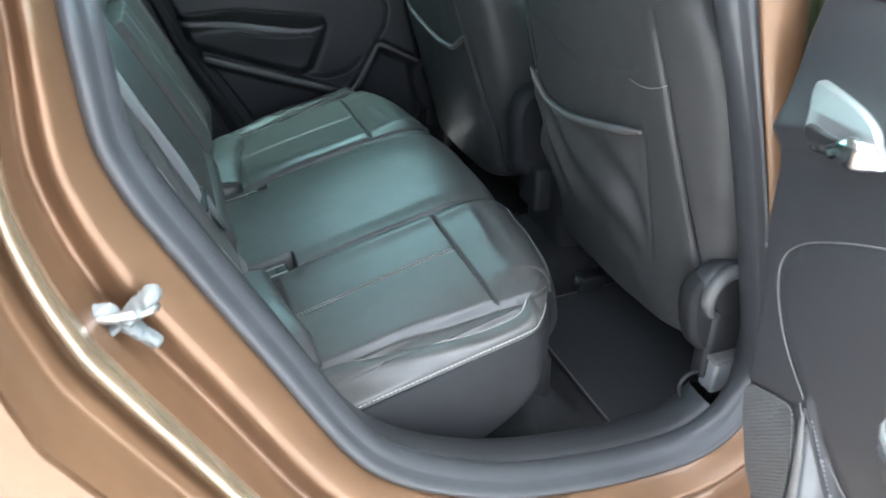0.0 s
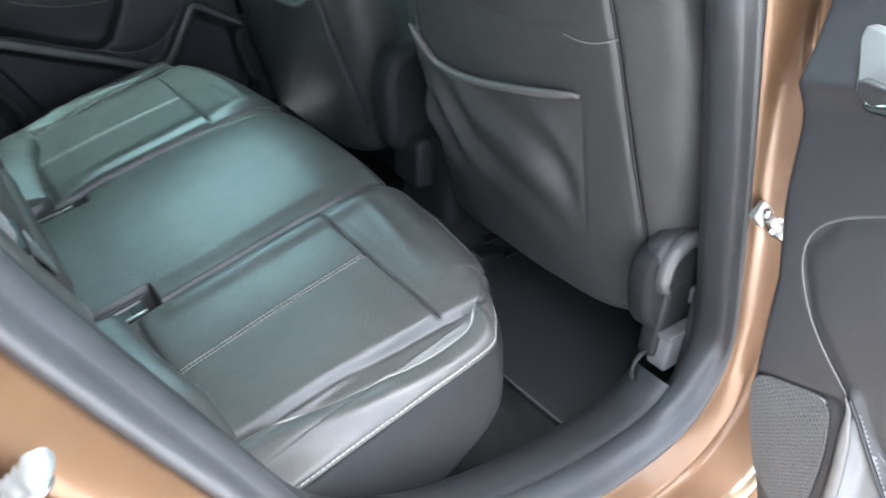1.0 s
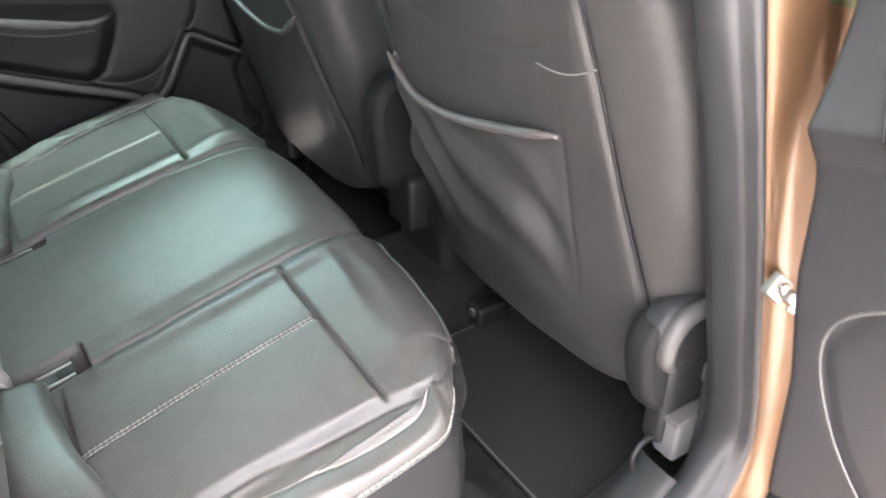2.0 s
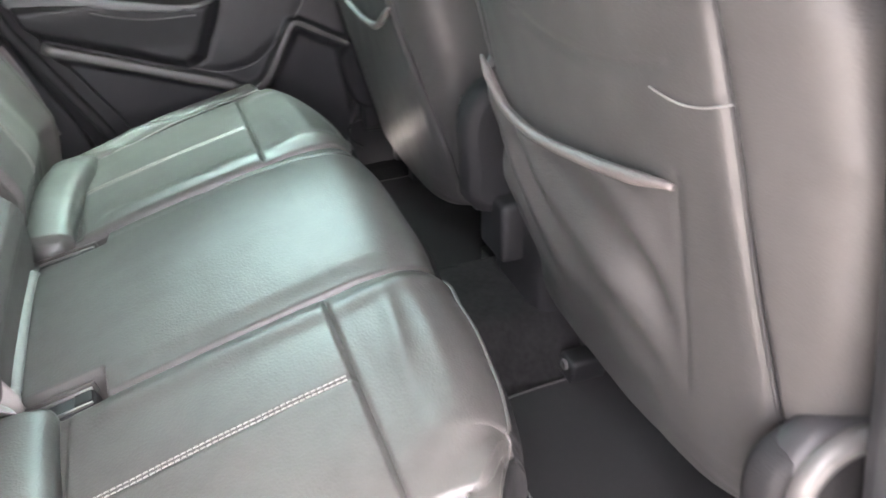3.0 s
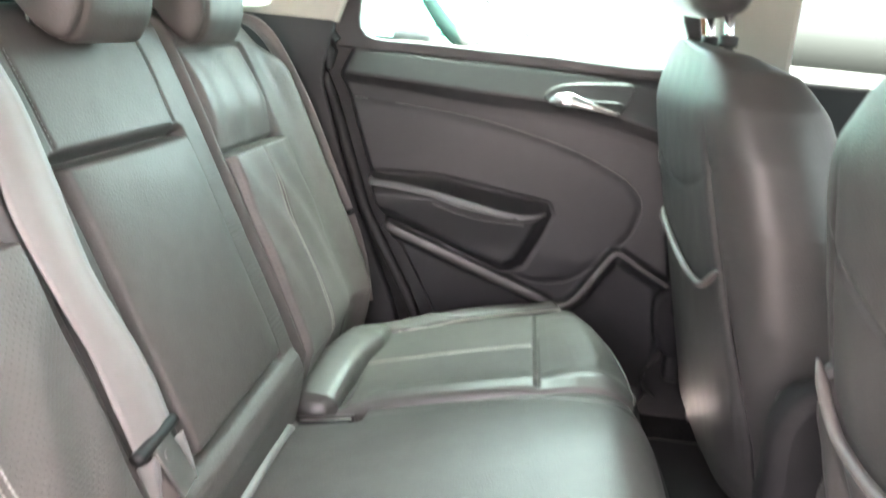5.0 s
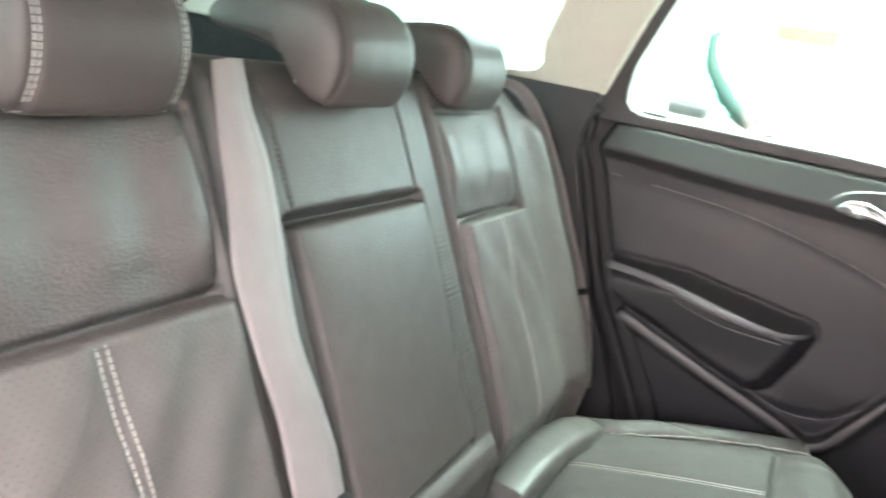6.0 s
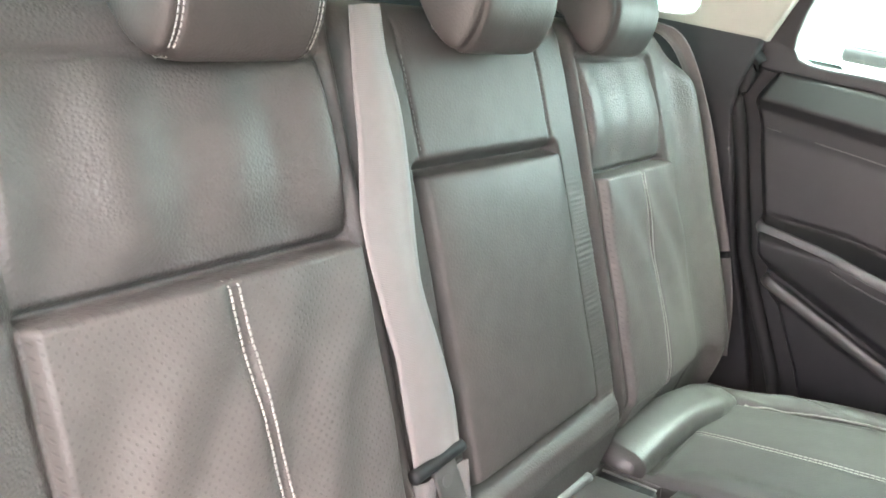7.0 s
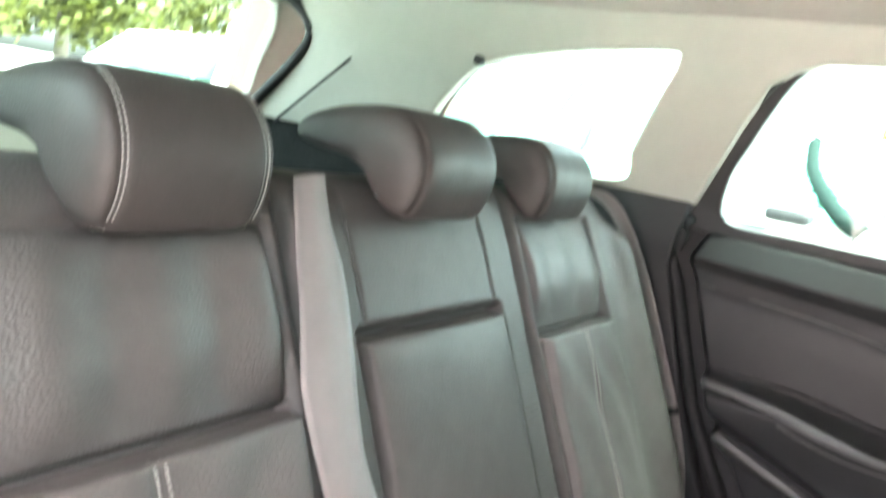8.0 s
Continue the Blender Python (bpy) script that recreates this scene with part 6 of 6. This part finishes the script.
def parked_car(m, paint, label):
    """A parked hatchback: body, glasshouse, panes, wheels, lamps."""
    ob = thing("parked_car", label, "car", "parked cars")
    xs = np.linspace(-2.1, 2.1, 90)
    th = np.linspace(-0.12 * math.pi, 1.12 * math.pi, 40)
    top = np.interp(xs, [-2.1, -2.0, -1.7, -1.0, 0.0, 0.8, 1.6, 1.95, 2.1], [0.70, 0.88, 0.95, 0.96, 0.95, 0.95, 0.86, 0.74, 0.55])
    wid = np.interp(xs, [-2.1, -1.9, -1.4, 0, 1.4, 1.85, 2.1], [0.66, 0.82, 0.88, 0.89, 0.88, 0.80, 0.62])
    X = np.repeat(xs[:, None], 40, 1)
    c, s = np.cos(th), np.sin(th)
    Y = wid[:, None] * np.sign(c) * np.abs(c) ** 0.35
    Z = 0.30 + (top - 0.30)[:, None] * np.sign(s) * np.abs(s) ** 0.6
    body = part("body", grid_mesh("body", X, Y, Z), paint, ob)
    # glasshouse: painted roof on pillars, panes between
    st = np.linspace(0, 1, 50)
    cx = np.interp(st, [0, 0.18, 0.62, 1], [-1.85, -1.45, 0.05, 0.95])
    cz = np.interp(st, [0, 0.18, 0.35, 0.62, 1], [0.95, 1.38, 1.47, 1.42, 0.95])
    roofw = np.interp(st, [0, 0.2, 0.6, 1], [0.66, 0.58, 0.58, 0.70])
    v = np.linspace(-1, 1, 20)
    part("roof", grid_mesh("roof", np.repeat(cx[8:33, None], 20, 1), roofw[8:33, None] * v, cz[8:33, None] - 0.05 * v[None] ** 4), paint, ob)
    part("windscreen", grid_mesh("windscreen", np.repeat(cx[32:, None], 20, 1), roofw[32:, None] * v, cz[32:, None] - 0.05 * v[None] ** 4), CAR_GLASS_DARK, ob, "greenish windscreen")
    part("rear_window", grid_mesh("rear_window", np.repeat(cx[:9, None], 20, 1), roofw[:9, None] * v, cz[:9, None] - 0.05 * v[None] ** 4), CAR_GLASS, ob, "greenish rear window")
    for sg in (-1, 1):
        for nm, poly in (("side_window", [(-1.35, 0.97), (-1.15, 1.32), (-0.62, 1.38), (-0.55, 0.97)]), ("side_window", [(-0.50, 0.97), (-0.57, 1.38), (0.0, 1.36), (0.72, 0.97)])):
            me = plate(nm, poly, (), 0.006, 0.001)
            warp(me, lambda x, y, z: (x, sg * (0.875 - 0.62 * (z - 0.95)) + y, z))
            part(nm, me, CAR_GLASS, ob, "greenish side window")
            ed = spline([(x, sg * (0.884 - 0.62 * (z - 0.95)), z) for x, z in poly], 60, closed=True)
            part("window_trim", tube("window_trim", ed, 0.006, 6, closed=True), RUBBER_BLACK, ob, "black window rubber")
        tri = [(0.585, 0.968), (0.535, 1.02), (0.49, 1.085), (0.61, 1.045), (0.735, 0.985)]
        me = plate("quarter_light", tri, (), 0.010, 0.002)
        warp(me, lambda x, y, z: (x, sg * (0.892 - 0.62 * (z - 0.95)) + y, z))
        part("quarter_light", me, CAR_GLASS_DARK, ob, "dark green front quarter light")
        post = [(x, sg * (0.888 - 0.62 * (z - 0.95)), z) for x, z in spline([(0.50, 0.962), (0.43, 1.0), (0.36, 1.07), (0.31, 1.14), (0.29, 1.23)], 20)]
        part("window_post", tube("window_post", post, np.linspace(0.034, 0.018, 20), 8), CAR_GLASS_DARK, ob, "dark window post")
        frame_post = [(x, sg * (0.890 - 0.62 * (z - 0.95)), z) for x, z in spline([(0.57, 0.955), (0.515, 1.02), (0.465, 1.10)], 12)]
        part("front_post", tube("front_post", frame_post, 0.020, 8), paint, ob)
        me = plate("pillars", [(-1.84, 0.94), (-1.44, 1.38), (-0.9, 1.46), (0.05, 1.42), (0.95, 0.94)], [[(-1.37, 0.965), (-1.16, 1.33), (-0.615, 1.39), (-0.545, 0.965)], [(-0.505, 0.965), (-0.575, 1.39), (0.005, 1.37), (0.74, 0.965)]], 0.02, 0.004)
        warp(me, lambda x, y, z: (x, sg * (0.865 - 0.62 * (z - 0.95)) + y, z))
        part("pillars", me, paint, ob, smooth=False)
        part("mirror", box_bm(0.245, 0.355, sg * 0.98 - 0.10, sg * 0.98 + 0.10, 0.990, 1.050, 0.027, 4), paint, ob)
        part("mirror_foot", box_bm(0.237, 0.363, sg * 0.985 - 0.10, sg * 0.985 + 0.10, 0.953, 0.998, 0.018, 3), RUBBER_BLACK, ob, "black underside of the mirror")
        part("headlight", box_bm(1.78, 1.98, sg * 0.60 - 0.14, sg * 0.60 + 0.14, 0.62, 0.76, 0.05, 4), GLASS_CLEAR, ob, "clear headlight")
        part("tail_light", box_bm(-2.07, -1.93, sg * 0.68 - 0.10, sg * 0.68 + 0.10, 0.70, 0.90, 0.03, 3), LAMP_RED, ob, "red tail light")
        for wx in (-1.3, 1.3):
            part("tyre", disc_bm(0.31, 0.20, pose(wx, sg * 0.80, 0.31, 90, 0, 0), 0.03, 40), TYRE, ob)
            part("rim", disc_bm(0.20, 0.215, pose(wx, sg * 0.80, 0.31, 90, 0, 0), 0.03, 30), ALLOY, ob)
    ob.matrix_world = m
    return ob


parked_car(pose(-0.47, 2.82, 0, 0, 0, 3), CAR_WHITE, "white hatchback parked alongside with greenish windows")
parked_car(pose(0.1, 5.4, 0, 0, 0, 178), CAR_SILVER, "silver hatchback parked in the next bay")
parked_car(pose(-0.3, 8.0, 0, 0, 0, 3), CAR_WHITE, "white hatchback two bays away")
parked_car(pose(-5.4, 4.6, 0, 0, 0, 95), CAR_WHITE, "white hatchback parked across the lane")
parked_car(pose(-7.6, -0.6, 0, 0, 0, 80), CAR_WHITE, "white hatchback parked behind the tailgate")


def tree(x, y, h, seed):
    rng = random.Random(seed)
    ob = thing("tree", "tree with sunlit yellow-green foliage", "tree", "trees behind the car", at=(x, y, 0))
    bm = bmesh.new()
    bmesh.ops.create_cone(bm, segments=10, radius1=0.16, radius2=0.07, depth=h * 0.6, matrix=Matrix.Translation((0, 0, h * 0.3)))
    for k in range(7):
        a = k * 0.9 + rng.random()
        ln = h * rng.uniform(0.22, 0.34)
        d = Vector((math.cos(a), math.sin(a), 0.9)).normalized()
        p = Vector((0, 0, h * rng.uniform(0.32, 0.55)))
        bmesh.ops.create_cone(bm, segments=6, radius1=0.06, radius2=0.02, depth=ln, matrix=Matrix.Translation(p + d * ln / 2) @ d.to_track_quat("Z", "Y").to_matrix().to_4x4())
    part("trunk", bm, BARK, ob)
    clumps = [(Vector((rng.gauss(0, 0.20) * h, rng.gauss(0, 0.20) * h, h * rng.uniform(0.28, 1.0))), h * rng.uniform(0.07, 0.14)) for _ in range(70)]
    verts, faces = [], []
    for c, r in clumps:
        for _ in range(150):
            d = Vector((rng.gauss(0, 1), rng.gauss(0, 1), rng.gauss(0, 0.8)))
            p = c + d.normalized() * r * rng.random() ** 0.4
            n = Vector((rng.gauss(0, 1), rng.gauss(0, 1), rng.gauss(0, 1))).normalized()
            t = n.orthogonal().normalized()
            b = n.cross(t)
            s = rng.uniform(0.09, 0.16)
            i = len(verts)
            verts += [tuple(p - t * s), tuple(p + b * s * 0.5), tuple(p + t * s), tuple(p - b * s * 0.5)]
            faces.append((i, i + 1, i + 2, i + 3))
    me = bpy.data.meshes.new("crown")
    me.from_pydata(verts, [], faces)
    part("crown", me, LEAF, ob, smooth=False)
    return ob


for i, (tx, ty, th_) in enumerate(((-15, 1.5, 6.5), (-15.5, 4.2, 7.0), (-14.5, 7.0, 6.0), (-16, -1.5, 7.2), (-16, 10.0, 6.5), (-18, 3.0, 8.0), (-18, 6.5, 8.0))):
    tree(tx, ty, th_, 20 + i)


def lamp_post(x, y, h):
    ob = thing("post", "pale galvanised post at the edge of the lot", "post", "posts at the lot's edge", at=(x, y, 0))
    part("shaft", tube("shaft", [(0, 0, 0), (0, 0, h * 0.5), (0, 0, h)], 0.045, 12), POST_PAINT, ob)
    part("cap", disc_bm(0.055, 0.05, pose(0, 0, h), 0.01, 16), POST_PAINT, ob)


for px_, py_ in ((-11.5, 1.9), (-11.5, 4.2), (-11.5, 6.5), (-11.5, -0.4)):
    lamp_post(px_, py_, 2.6)
# kerb and yellow barrier at the far edges of the lot
tagged(part("kerb", box_bm(-12.0, -11.8, -8, 16, 0, 0.13, 0.015), CONCRETE), "pale concrete kerb along the lot", "kerb", kind="structure")
for bx_, bw_ in ((-0.34, 0.88), (1.62, 0.95)):
    board = thing("barrier_board", "yellow painted board on two posts across the lot", "barrier", "yellow boards")
    part("board", box_bm(bx_ - bw_ / 2, bx_ + bw_ / 2, 11.96, 12.04, 1.96, 2.17, 0.02), YELLOW_PAINT, board)
    for px_ in (bx_ - 0.35 * bw_, bx_ + 0.35 * bw_):
        part("board_post", box_bm(px_ - 0.04, px_ + 0.04, 12.04, 12.12, 0, 2.05, 0.01), POST_PAINT, board, "pale post")
